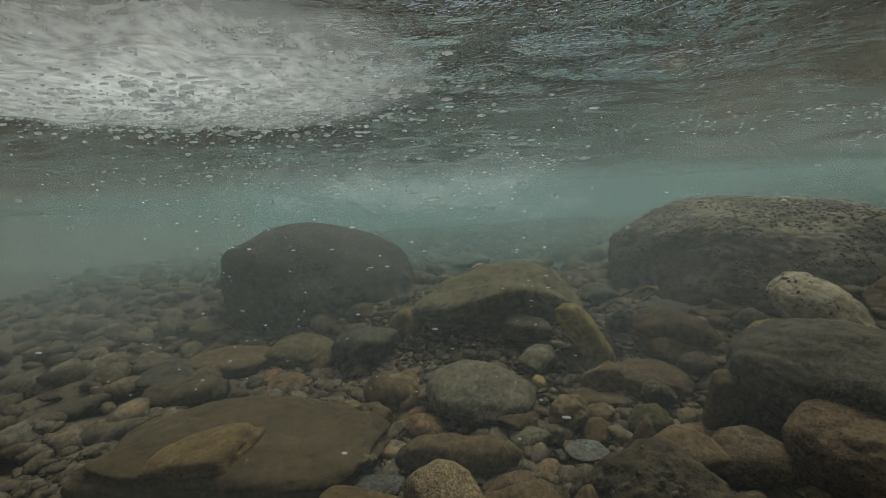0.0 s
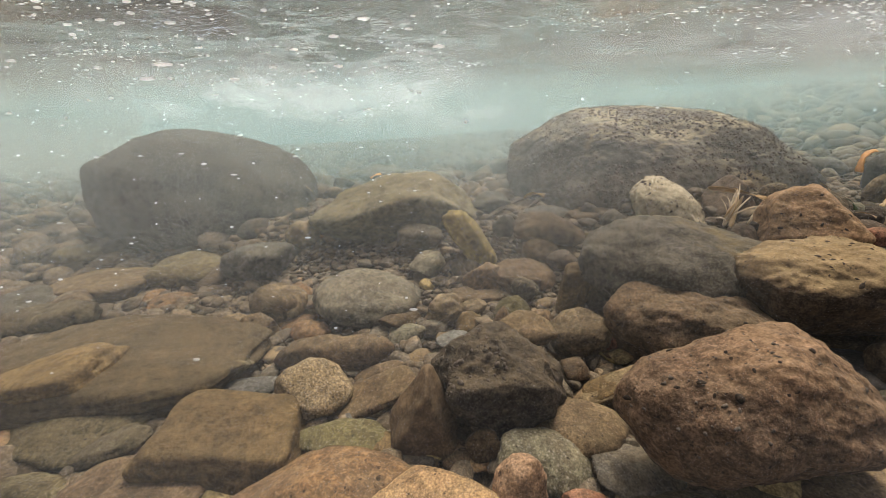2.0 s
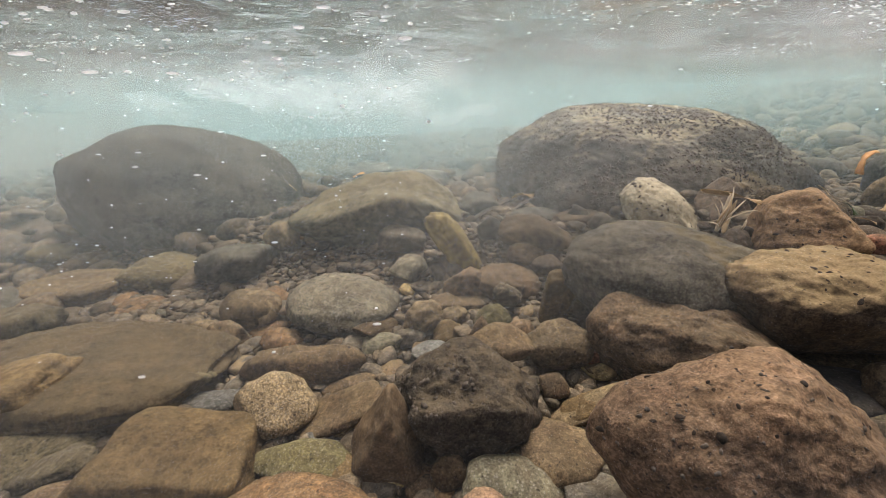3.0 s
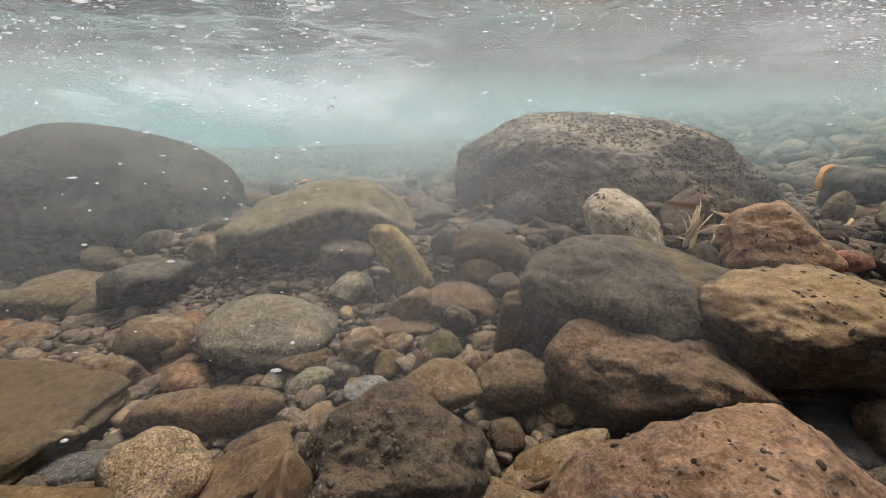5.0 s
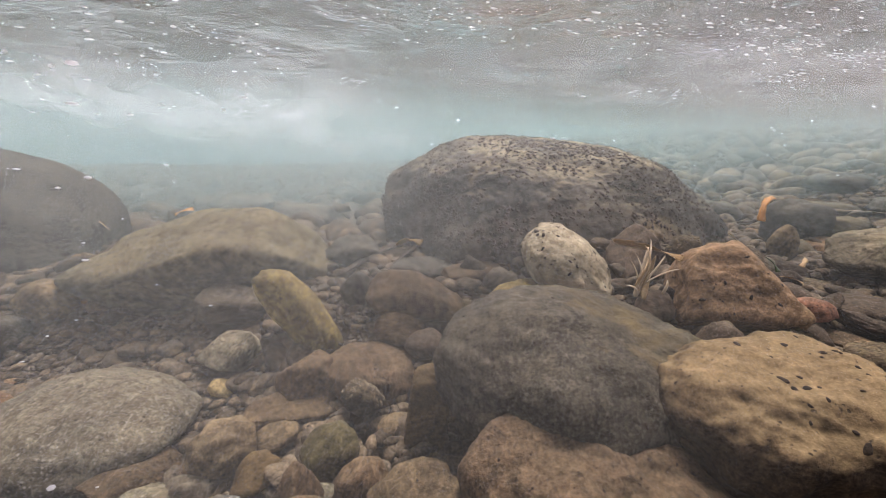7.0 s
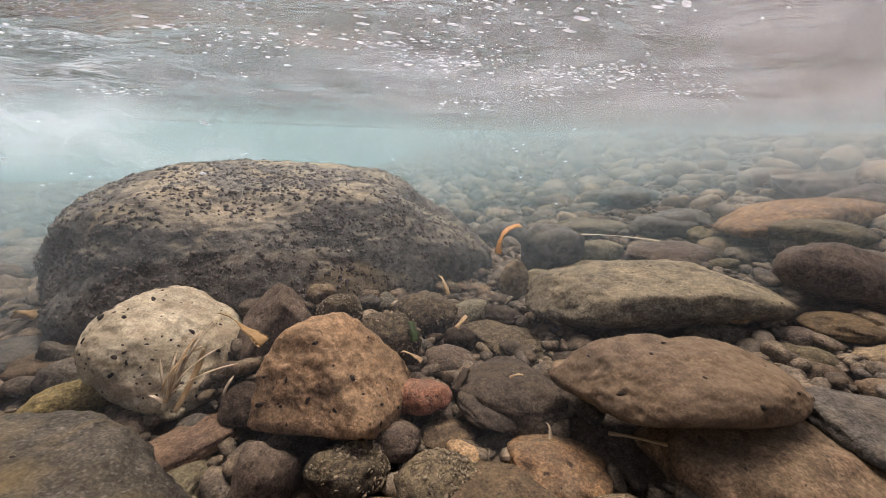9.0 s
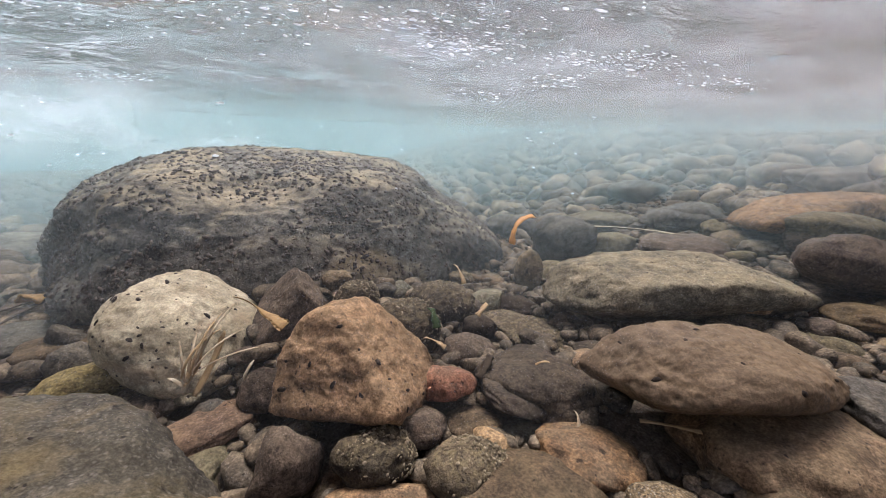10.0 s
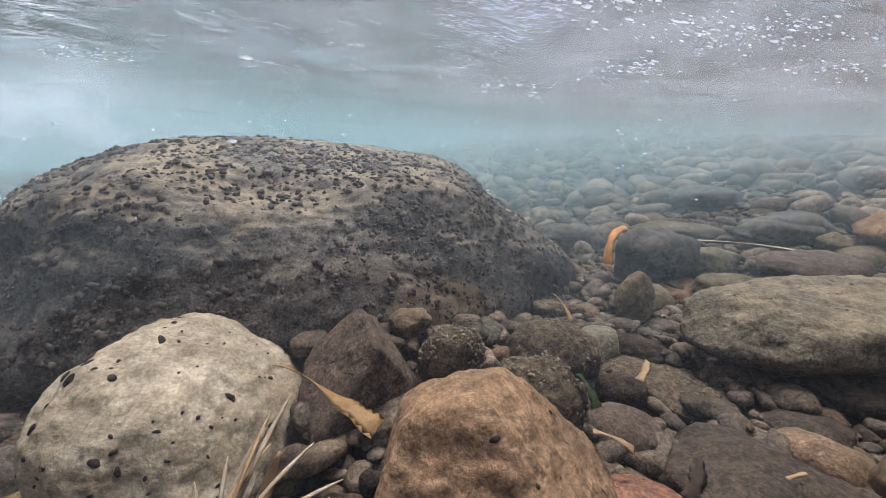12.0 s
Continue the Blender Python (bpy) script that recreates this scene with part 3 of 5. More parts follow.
# sheets added to lay haze over what stands behind and lift its darks
haze_drift((-1.6, 0.57), (0.55, 0.57), -0.25, (0.1, 0.3), 1.7)
haze_drift((0.16, 0.455), (0.63, 0.475), 0.04, (0.16, 0.15), 4.1, MILKY)
haze_drift((-0.90, 0.29), (0.22, 0.26), -0.20, (0.1, 0.3), 5.2)
haze_drift((-0.90, 0.235), (0.275, 0.225), -0.20, (0.1, 0.10), 5.7, THIN)
haze_drift((0.340, 0.225), (1.00, 0.235), -0.15, (0.08, 0.10), 5.9, THIN)
haze_drift((-0.90, 0.285), (1.00, 0.285), -0.20, (0.1, 0.10), 6.1, THIN, 0.27)
haze_drift((0.42, 0.27), (1.05, 0.27), -0.10, (0.2, 0.1), 6.3)
haze_drift((1.55, 1.70), (1.95, 0.15), 0.05, (0.4, 0.1), 7.4)
haze_drift((1.75, 1.90), (2.25, 0.10), 0.05, (0.4, 0.1), 8.5)
for n, y in enumerate((0.60,)):
    haze_drift((0.12, y), (0.58, y + 0.02), 0.06, (0.2, 0.16), 21.5 + n, MILKY)
for n, (a, b) in enumerate((((0.88, 1.35), (1.34, 0.40)), ((0.95, 1.45), (1.50, 0.42)), ((1.10, 1.55), (1.66, 0.45)), ((1.25, 1.65), (1.80, 0.40)))):
    haze_drift(a, b, 0.29, (0.45, 0.15), 13.5 + n, MILKY)
for n, y in enumerate((0.82, 1.02)):
    haze_drift((-2.4, y), (-0.15, y + 0.02), -0.25, (0.1, 0.6), 17.5 + n, MILKY)
for n, y in enumerate((1.58, 1.72, 1.9, 2.0)):
    haze_drift((-3.2, y), (1.0, y + 0.05), -0.30, (0.1, 0.8), 9.5 + n, HAZE, 0.34)


# ---------------------------------------------------------------- stones that can be told apart
boulder_rock = stone("boulder", (0.828, 1.160, 0.122), (0.425, 0.245, 0.192), 5, 2, "boulder", "bigboulder", 1, 7)
stone("boulder", (-0.545, 1.300, 0.075), (0.340, 0.250, 0.200), 0, 3, "dimgrey", "boulder", 2, 5)
stone("boulder", (0.105, 1.055, 0.055), (0.235, 0.105, 0.118), 0, 3, "olivegrey", "ridge", 3, 5)
cream_rock = stone("river_stone", (0.691, 0.880, 0.114), (0.089, 0.083, 0.049), 0, 0, "cream", "egg", 4, 6, (0.50, -0.285, 0.82))
orange_rock = stone("river_stone", (0.862, 0.745, 0.116), (0.080, 0.058, 0.069), -32, 0, "orange", "shield", 5, 6)
dome_rock = stone("river_stone", (0.598, 0.673, 0.065), (0.160, 0.125, 0.082), -8, 6, "greydome", "dome", 6, 6)
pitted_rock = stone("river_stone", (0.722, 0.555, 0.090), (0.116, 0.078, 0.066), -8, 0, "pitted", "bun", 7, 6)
lobe_rock = stone("river_stone", (0.566, 0.556, 0.030), (0.121, 0.064, 0.062), -8, 3, "rust", "lobed", 9, 6)
redrock_rock = stone("river_stone", (0.489, 0.376, 0.064), (0.109, 0.060, 0.078), -4, 0, "redrock", "loaf", 10, 6)
stone("stone_slab", (-0.313, 0.600, -0.054), (0.237, 0.120, 0.042), -0, 0, "slab", "flat", 11, 6)
stone("stone_slab", (-0.037, 0.453, -0.041), (0.093, 0.059, 0.028), -0, 4, "ochre", "block", 12, 5)
stone("river_stone", (-0.259, 0.498, -0.065), (0.089, 0.064, 0.022), -0, 0, "olive", "round", 13, 4)
stone("river_stone", (-0.216, 0.463, -0.069), (0.083, 0.028, 0.011), -0, -18, "darkolive", "flat", 14, 4)
stone("river_stone", (-0.236, 0.397, -0.064), (0.041, 0.029, 0.021), -0, 0, "olive", "angular", 15, 4)
stone("river_stone", (-0.113, 0.401, -0.061), (0.078, 0.039, 0.019), -0, 0, "rust", "flat", 16, 4)
stone("river_stone", (-0.135, 0.447, -0.068), (0.023, 0.019, 0.009), -0, 0, "redst", "shard", 17, 4)
stone("river_stone", (0.104, 0.381, -0.039), (0.095, 0.053, 0.033), -0, 0, "orangebrown", "angular", 18, 4)
stone("river_stone", (0.210, 0.356, -0.023), (0.075, 0.043, 0.030), -0, 0, "sand", "angular", 19, 4)
stone("river_stone", (0.291, 0.371, -0.017), (0.027, 0.021, 0.041), -0, 0, "pink", "round", 20, 4)
stone("river_stone", (0.036, 0.535, -0.041), (0.055, 0.050, 0.037), -0, 0, "speckled", "round", 21, 4)
stone("river_stone", (0.041, 0.612, -0.043), (0.098, 0.029, 0.032), -0, -6, "brown", "round", 22, 4)
stone("river_stone", (0.105, 0.528, -0.055), (0.087, 0.035, 0.012), -0, -24, "brown", "flat", 23, 4)
stone("river_stone", (0.095, 0.462, -0.053), (0.065, 0.029, 0.014), -0, 0, "mossy", "round", 24, 4)
stone("pebble", (0.137, 0.512, -0.054), (0.024, 0.017, 0.008), -0, 0, "speckled", "shard", 25, 3)
stone("river_stone", (0.194, 0.456, -0.006), (0.042, 0.026, 0.056), -0, 0, "flatbrown", "fin", 26, 5)
dark_rock = stone("river_stone", (0.281, 0.490, -0.002), (0.090, 0.058, 0.073), -0, 0, "darkblock", "anvil", 27, 6)
stone("river_stone", (0.325, 0.552, 0.036), (0.046, 0.034, 0.022), -0, 0, "brown", "angular", 28, 4)
stone("river_stone", (0.306, 0.456, -0.029), (0.027, 0.024, 0.021), -0, 0, "rust", "angular", 29, 4)
stone("river_stone", (0.379, 0.452, -0.026), (0.049, 0.039, 0.014), -0, 0, "mauve", "round", 30, 4)
stone("river_stone", (0.328, 0.408, -0.027), (0.055, 0.034, 0.021), -0, 10, "greygreen", "flat", 31, 4)
stone("river_stone", (0.413, 0.392, -0.023), (0.044, 0.035, 0.012), -0, 0, "darkgrey", "angular", 32, 4)
stone("pebble", (0.202, 0.439, -0.050), (0.016, 0.012, 0.007), -0, 0, "yellow", "shard", 33, 3)
stone("pebble", (0.233, 0.444, -0.047), (0.018, 0.013, 0.007), -0, 0, "orangebrown", "round", 34, 3)
stone("river_stone", (0.265, 0.433, -0.033), (0.020, 0.016, 0.022), -0, -25, "brown", "shard", 35, 3)
stone("river_stone", (0.504, 0.372, -0.013), (0.045, 0.020, 0.010), -0, 8, "olive", "flat", 36, 4)
stone("pebble", (0.527, 0.368, -0.001), (0.032, 0.019, 0.007), -0, 6, "yellow", "angular", 37, 3)
stone("river_stone", (0.647, 0.382, 0.009), (0.029, 0.023, 0.011), -0, 0, "brown", "round", 38, 4)
stone("river_stone", (0.807, 0.535, 0.046), (0.053, 0.043, 0.026), -0, 0, "ochre", "angular", 39, 4)
stone("river_stone", (0.746, 0.472, 0.037), (0.042, 0.033, 0.030), -0, 0, "brown", "shard", 40, 4)
stone("river_stone", (0.714, 0.513, 0.016), (0.048, 0.029, 0.010), -0, 0, "bluegrey", "flat", 41, 4)
stone("river_stone", (0.066, 0.773, -0.024), (0.105, 0.089, 0.048), -0, 4, "greyegg", "dome", 42, 5)
stone("river_stone", (0.280, 0.872, 0.050), (0.086, 0.028, 0.030), -8, 54, "yellowolive", "flat", 45, 4)
stone("river_stone", (0.162, 0.947, 0.038), (0.058, 0.046, 0.031), -8, 0, "greyst", "shard", 46, 4)
stone("river_stone", (0.451, 0.870, 0.073), (0.081, 0.048, 0.035), -8, 15, "brown", "angular", 47, 4)
stone("river_stone", (0.594, 0.850, 0.084), (0.050, 0.028, 0.019), 12, -5, "yellowolive", "round", 48, 5)
stone("river_stone", (0.575, 0.873, 0.092), (0.028, 0.022, 0.023), -8, 0, "greyst", "round", 49, 4)
stone("river_stone", (0.545, 0.922, 0.097), (0.025, 0.020, 0.023), -8, 0, "greyst", "angular", 50, 4)
stone("river_stone", (0.418, 0.836, 0.045), (0.037, 0.030, 0.026), -8, -10, "brown", "shard", 51, 4)
stone("river_stone", (0.453, 0.803, 0.034), (0.031, 0.025, 0.019), -8, 0, "mauve", "round", 52, 4)
stone("river_stone", (0.439, 0.689, 0.022), (0.023, 0.014, 0.056), -8, 8, "ochre", "block", 53, 4)
stone("river_stone", (0.180, 0.859, 0.002), (0.039, 0.031, 0.029), -8, -12, "paleknob", "shard", 54, 4)
stone("pebble", (0.182, 0.817, -0.025), (0.017, 0.013, 0.012), -8, 20, "yellow", "angular", 55, 3)
stone("river_stone", (-0.098, 0.773, -0.043), (0.045, 0.040, 0.039), -0, 0, "tan", "round", 56, 4)
stone("river_stone", (-0.189, 0.732, -0.060), (0.027, 0.022, 0.022), -0, 0, "tan", "angular", 57, 4)
stone("river_stone", (-0.117, 0.697, -0.050), (0.034, 0.027, 0.032), -0, 0, "brown", "angular", 58, 4)
stone("river_stone", (-0.026, 0.694, -0.056), (0.038, 0.027, 0.019), -0, 0, "orangebrown", "shard", 59, 4)
stone("river_stone", (-0.241, 0.954, -0.020), (0.086, 0.069, 0.045), -0, 0, "dimgrey", "shard", 74, 4)
stone("river_stone", (-0.432, 0.978, -0.049), (0.097, 0.077, 0.027), -0, 0, "olive", "flat", 75, 4)
stone("river_stone", (-0.599, 0.928, -0.067), (0.113, 0.079, 0.028), -0, 0, "tan", "flat", 76, 4)
stone("river_stone", (-0.834, 1.122, -0.056), (0.078, 0.054, 0.022), -0, 0, "olive", "flat", 77, 4)
stone("river_stone", (-0.711, 0.834, -0.069), (0.084, 0.059, 0.032), -0, 0, "dimgrey", "angular", 78, 4)
stone("river_stone", (-0.593, 0.772, -0.069), (0.121, 0.048, 0.027), -0, -10, "darkolive", "flat", 79, 4)
stone("river_stone", (-0.150, 1.031, 0.022), (0.044, 0.040, 0.037), -0, 0, "tan", "round", 80, 4)
stone("river_stone", (-0.133, 0.590, -0.045), (0.057, 0.040, 0.020), -0, 0, "olive", "angular", 81, 4)
stone("stone_slab", (-0.103, 0.562, -0.066), (0.075, 0.025, 0.010), -0, -3, "bluegrey", "flat", 82, 4)
stone("river_stone", (-0.159, 0.545, -0.068), (0.054, 0.026, 0.010), -0, 0, "brown", "flat", 83, 4)
stone("river_stone", (0.401, 0.539, -0.020), (0.021, 0.019, 0.018), -0, 0, "rust", "shard", 84, 3)
stone("river_stone", (0.471, 0.571, -0.018), (0.026, 0.021, 0.007), -0, 0, "yellowolive", "round", 85, 4)
stone("stone_slab", (0.430, 0.502, -0.014), (0.037, 0.019, 0.007), -0, -28, "ochre", "flat", 86, 4)
stone("pebble", (0.485, 0.527, -0.013), (0.013, 0.010, 0.011), -0, 0, "tan", "shard", 87, 3)
stone("pebble", (0.461, 0.489, -0.017), (0.018, 0.014, 0.011), -0, 0, "yellow", "angular", 88, 3)
stone("river_stone", (0.545, 0.925, 0.090), (0.055, 0.030, 0.013), 14, -4, "brown", "flat", 91, 4)
stone("river_stone", (0.537, 0.924, 0.085), (0.054, 0.025, 0.009), -20, 0, "brown", "flat", 92, 4)
stone("river_stone", (0.738, 1.017, 0.119), (0.026, 0.021, 0.018), -20, 0, "brown", "round", 97, 4)
stone("river_stone", (1.035, 0.813, 0.104), (0.024, 0.019, 0.019), -20, 0, "darkbrown", "round", 99, 4)
stone("stone_slab", (1.325, 0.776, 0.147), (0.188, 0.075, 0.047), -20, -5, "palegrey", "slab", 101, 6)
stone("river_stone", (1.321, 1.028, 0.149), (0.066, 0.060, 0.055), -20, 0, "dimgrey", "round", 108, 4)
stone("river_stone", (1.412, 1.003, 0.146), (0.063, 0.050, 0.026), -20, 0, "olivegrey", "round", 109, 4)
stone("river_stone", (1.360, 0.929, 0.133), (0.055, 0.044, 0.023), -20, 0, "olivegrey", "round", 110, 4)
stone("river_stone", (1.492, 0.896, 0.164), (0.082, 0.057, 0.025), -20, 0, "mauve", "round", 111, 4)
stone("river_stone", (1.503, 1.126, 0.164), (0.094, 0.056, 0.021), -20, 0, "olivegrey", "flat", 112, 4)
stone("stone_slab", (1.718, 0.831, 0.238), (0.149, 0.075, 0.032), -20, -10, "orangebrown", "flat", 114, 4)
stone("river_stone", (1.631, 0.784, 0.202), (0.039, 0.032, 0.022), -20, 0, "mauve", "round", 115, 4)
stone("river_stone", (1.577, 0.824, 0.180), (0.031, 0.025, 0.015), -20, 0, "greyst", "round", 116, 4)
stone("river_stone", (1.323, 1.240, 0.134), (0.077, 0.062, 0.032), -20, 0, "dimgrey", "round", 117, 4)
stone("river_stone", (1.594, 0.915, 0.189), (0.028, 0.023, 0.021), -20, 0, "olive", "round", 118, 4)
stone("river_stone", (0.463, 0.972, 0.082), (0.057, 0.040, 0.014), -20, 0, "dimgrey", "flat", 119, 4)
stone("river_stone", (1.594, 0.992, 0.194), (0.090, 0.054, 0.027), -20, 0, "dimgrey", "round", 120, 4)
stone("river_stone", (-0.057, 1.670, 0.065), (0.105, 0.084, 0.038), -8, 0, "dimgrey", "round", 121, 4)
stone("river_stone", (0.172, 1.499, 0.072), (0.096, 0.067, 0.028), -8, 0, "dimgrey", "flat", 122, 4)
stone("river_stone", (0.337, 1.067, 0.085), (0.060, 0.048, 0.029), -8, 0, "dimgrey", "angular", 123, 4)
stone("river_stone", (0.355, 0.922, 0.067), (0.027, 0.022, 0.031), -8, 0, "dimgrey", "shard", 124, 4)
stone("river_stone", (0.733, 0.519, 0.021), (0.045, 0.020, 0.007), -8, 0, "brown", "flat", 125, 4)
stone("river_stone", (-0.113, 0.771, -0.042), (0.055, 0.050, 0.042), -8, 0, "tan", "round", 126, 4)
stone("river_stone", (-0.065, 0.783, -0.053), (0.046, 0.037, 0.020), -8, 0, "greyst", "shard", 127, 4)
stone("river_stone", (-0.100, 0.840, -0.051), (0.030, 0.024, 0.018), -8, 0, "orangebrown", "angular", 128, 4)
stone("river_stone", (1.551, 0.678, 0.193), (0.088, 0.061, 0.045), -18, 8, "mauve", "round", 131, 4)
stone("river_stone", (1.348, 0.525, 0.120), (0.073, 0.051, 0.018), -18, 6, "darkgrey", "flat", 137, 4)
stone("river_stone", (1.674, 0.776, 0.222), (0.088, 0.062, 0.031), -18, 0, "olive", "round", 139, 4)
stone("river_stone", (1.625, 0.990, 0.204), (0.069, 0.049, 0.028), -18, 0, "dimgrey", "round", 140, 4)
stone("river_stone", (1.828, 0.789, 0.277), (0.063, 0.044, 0.031), -18, 0, "greyst", "round", 141, 4)
stone("river_stone", (1.900, 0.920, 0.292), (0.082, 0.057, 0.025), -18, 0, "greyst", "round", 142, 4)
stone("river_stone", (1.683, 1.200, 0.225), (0.087, 0.061, 0.031), -18, 0, "dimgrey", "round", 143, 4)
stone("river_stone", (1.863, 0.870, 0.286), (0.070, 0.049, 0.029), -20, 0, "greyst", "round", 145, 4)
stone("river_stone", (0.120, 0.580, -0.053), (0.040, 0.024, 0.011), -0, -10, "brown", "angular", 149, 4)
stone("pebble", (0.389, 0.412, -0.031), (0.013, 0.010, 0.005), -0, 0, "tan", "round", 153, 3)
stone("river_stone", (0.420, 0.426, -0.024), (0.010, 0.008, 0.010), -0, 0, "greyst", "shard", 154, 3)
stone("river_stone", (0.362, 0.365, -0.031), (0.030, 0.015, 0.009), -0, 0, "redst", "angular", 155, 4)
stone("river_stone", (0.421, 0.358, -0.024), (0.038, 0.015, 0.009), -0, 0, "olive", "flat", 156, 4)
stone("river_stone", (0.580, 0.349, 0.001), (0.056, 0.037, 0.014), -0, -6, "brown", "round", 157, 4)
stone("pebble", (0.253, 0.418, -0.046), (0.017, 0.009, 0.006), -0, 0, "sand", "angular", 158, 3)
stone("river_stone", (-0.081, 0.403, -0.062), (0.049, 0.032, 0.014), -0, 0, "mauve", "shard", 159, 4)
stone("pebble", (-0.024, 0.394, -0.063), (0.022, 0.018, 0.009), -0, 0, "yellow", "round", 160, 3)
stone("river_stone", (0.050, 0.434, -0.061), (0.018, 0.012, 0.006), -0, 0, "darkolive", "shard", 161, 3)
stone("river_stone", (-0.049, 0.542, -0.066), (0.026, 0.017, 0.007), -0, 0, "brown", "angular", 162, 4)
stone("river_stone", (-0.095, 0.648, -0.065), (0.023, 0.019, 0.011), -0, 0, "greyst", "round", 163, 4)
stone("river_stone", (0.112, 0.499, -0.058), (0.027, 0.010, 0.005), -0, 0, "bluegrey", "flat", 164, 4)
stone("river_stone", (0.185, 0.426, -0.051), (0.023, 0.011, 0.007), -0, 0, "darkgrey", "flat", 165, 4)
stone("river_stone", (-0.040, 0.778, -0.051), (0.030, 0.024, 0.021), -0, 0, "mauve", "angular", 166, 4)
stone("river_stone", (0.482, 0.459, -0.012), (0.013, 0.011, 0.015), -0, 0, "ochre", "round", 169, 3)
stone("river_stone", (0.693, 1.103, 0.105), (0.026, 0.021, 0.013), -20, 0, "greyst", "round", 170, 4)
stone("river_stone", (0.782, 1.035, 0.114), (0.020, 0.016, 0.015), -20, 0, "brown", "round", 172, 3)
stone("river_stone", (0.921, 0.907, 0.131), (0.019, 0.015, 0.012), -20, 0, "darkgrey", "round", 173, 3)
stone("river_stone", (1.069, 0.971, 0.106), (0.022, 0.017, 0.017), -20, 0, "roughdark", "angular", 174, 3)
stone("river_stone", (0.801, 0.792, 0.097), (0.012, 0.009, 0.015), -20, 0, "darkbrown", "round", 175, 3)
stone("river_stone", (0.772, 0.775, 0.088), (0.026, 0.022, 0.024), -20, 0, "mauve", "round", 176, 4)
stone("river_stone", (0.699, 0.795, 0.080), (0.013, 0.011, 0.008), -20, 0, "palegrey", "round", 177, 3)
stone("river_stone", (0.722, 0.777, 0.076), (0.016, 0.013, 0.007), -20, 0, "darkgrey", "round", 178, 3)
flat_rock = stone("stone_slab", (1.180, 0.604, 0.134), (0.121, 0.058, 0.049), -18, 0, "flatbrown", "lens", 183, 6)
stone("river_stone", (1.275, 0.540, 0.070), (0.150, 0.085, 0.052), -18, 12, "rust", "dome", 184, 5)
stone("river_stone", (0.873, 0.623, 0.061), (0.052, 0.028, 0.017), -18, 0, "orangebrown", "flat", 193, 4)
stone("stone_slab", (0.671, 0.493, 0.016), (0.132, 0.040, 0.015), -4, 0, "slate", "flat", 208, 4)
stone("river_stone", (0.739, 0.530, 0.022), (0.051, 0.020, 0.007), -4, 0, "brown", "flat", 209, 4)
stone("pebble", (0.475, 0.483, -0.015), (0.028, 0.023, 0.012), -2, 0, "yellow", "round", 210, 3)
stone("pebble", (0.195, 0.445, -0.047), (0.015, 0.012, 0.011), -2, 0, "yellow", "round", 211, 3)
stone("river_stone", (0.476, 0.568, -0.016), (0.028, 0.023, 0.008), -2, 0, "ochre", "round", 212, 4)
stone("river_stone", (0.433, 0.500, -0.013), (0.063, 0.019, 0.008), -2, -32, "tan", "flat", 213, 4)
stone("river_stone", (0.376, 0.447, -0.022), (0.052, 0.040, 0.020), -2, 0, "brown", "egg", 215, 4)
stone("river_stone", (0.313, 0.466, -0.033), (0.027, 0.021, 0.015), -2, 0, "brown", "shard", 216, 4)
stone("river_stone", (0.297, 0.799, -0.001), (0.043, 0.034, 0.032), 6, 0, "rust", "angular", 300, 5)
stone("river_stone", (0.376, 0.792, 0.004), (0.065, 0.052, 0.031), -4, 4, "rust", "round", 301, 5)
stone("river_stone", (0.369, 0.741, 0.004), (0.025, 0.020, 0.023), -3, 0, "roughdark", "shard", 302, 4)
stone("river_stone", (0.278, 0.769, -0.020), (0.056, 0.034, 0.009), 9, 0, "brown", "flat", 303, 5)
stone("pebble", (0.413, 0.762, -0.015), (0.016, 0.013, 0.013), -8, 10, "bluegrey", "round", 304, 4)
stone("river_stone", (0.336, 0.685, -0.013), (0.031, 0.025, 0.029), 2, 0, "mossy", "round", 305, 4)
stone("river_stone", (0.270, 0.725, -0.028), (0.028, 0.023, 0.015), 11, -28, "tan", "round", 306, 4)
stone("river_stone", (0.219, 0.715, -0.025), (0.036, 0.029, 0.030), 18, -8, "tan", "round", 307, 5)
stone("river_stone", (0.137, 0.707, -0.040), (0.042, 0.033, 0.019), 28, 5, "brown", "angular", 308, 5)
stone("river_stone", (0.198, 0.687, -0.045), (0.028, 0.022, 0.015), 22, -8, "greyst", "angular", 309, 4)
stone("river_stone", (0.259, 0.686, -0.036), (0.028, 0.022, 0.019), 13, -30, "ochre", "shard", 310, 4)
stone("river_stone", (0.310, 0.626, -0.018), (0.032, 0.019, 0.049), 7, 0, "rust", "fin", 311, 4)
stone("river_stone", (0.372, 0.636, -0.011), (0.026, 0.021, 0.029), -5, -20, "rust", "round", 312, 4)
stone("river_stone", (0.355, 0.631, -0.028), (0.019, 0.011, 0.016), -2, 40, "brown", "flat", 313, 4)
stone("river_stone", (0.421, 0.598, -0.000), (0.047, 0.037, 0.036), -15, -18, "tan", "round", 314, 5)
stone("river_stone", (0.235, 0.645, -0.042), (0.030, 0.024, 0.009), 19, -4, "bluegrey", "angular", 315, 4)
stone("river_stone", (0.219, 0.629, -0.064), (0.021, 0.012, 0.007), 22, 0, "brown", "flat", 316, 4)
stone("river_stone", (0.262, 0.621, -0.063), (0.019, 0.011, 0.005), 15, 0, "greyst", "flat", 317, 4)
stone("river_stone", (0.178, 0.618, -0.054), (0.025, 0.020, 0.009), 29, 0, "brown", "round", 318, 4)
stone("river_stone", (0.119, 0.690, -0.056), (0.042, 0.025, 0.011), 31, 20, "greyst", "flat", 319, 5)
stone("river_stone", (0.051, 0.729, -0.065), (0.027, 0.022, 0.013), 35, 0, "greyst", "angular", 320, 4)
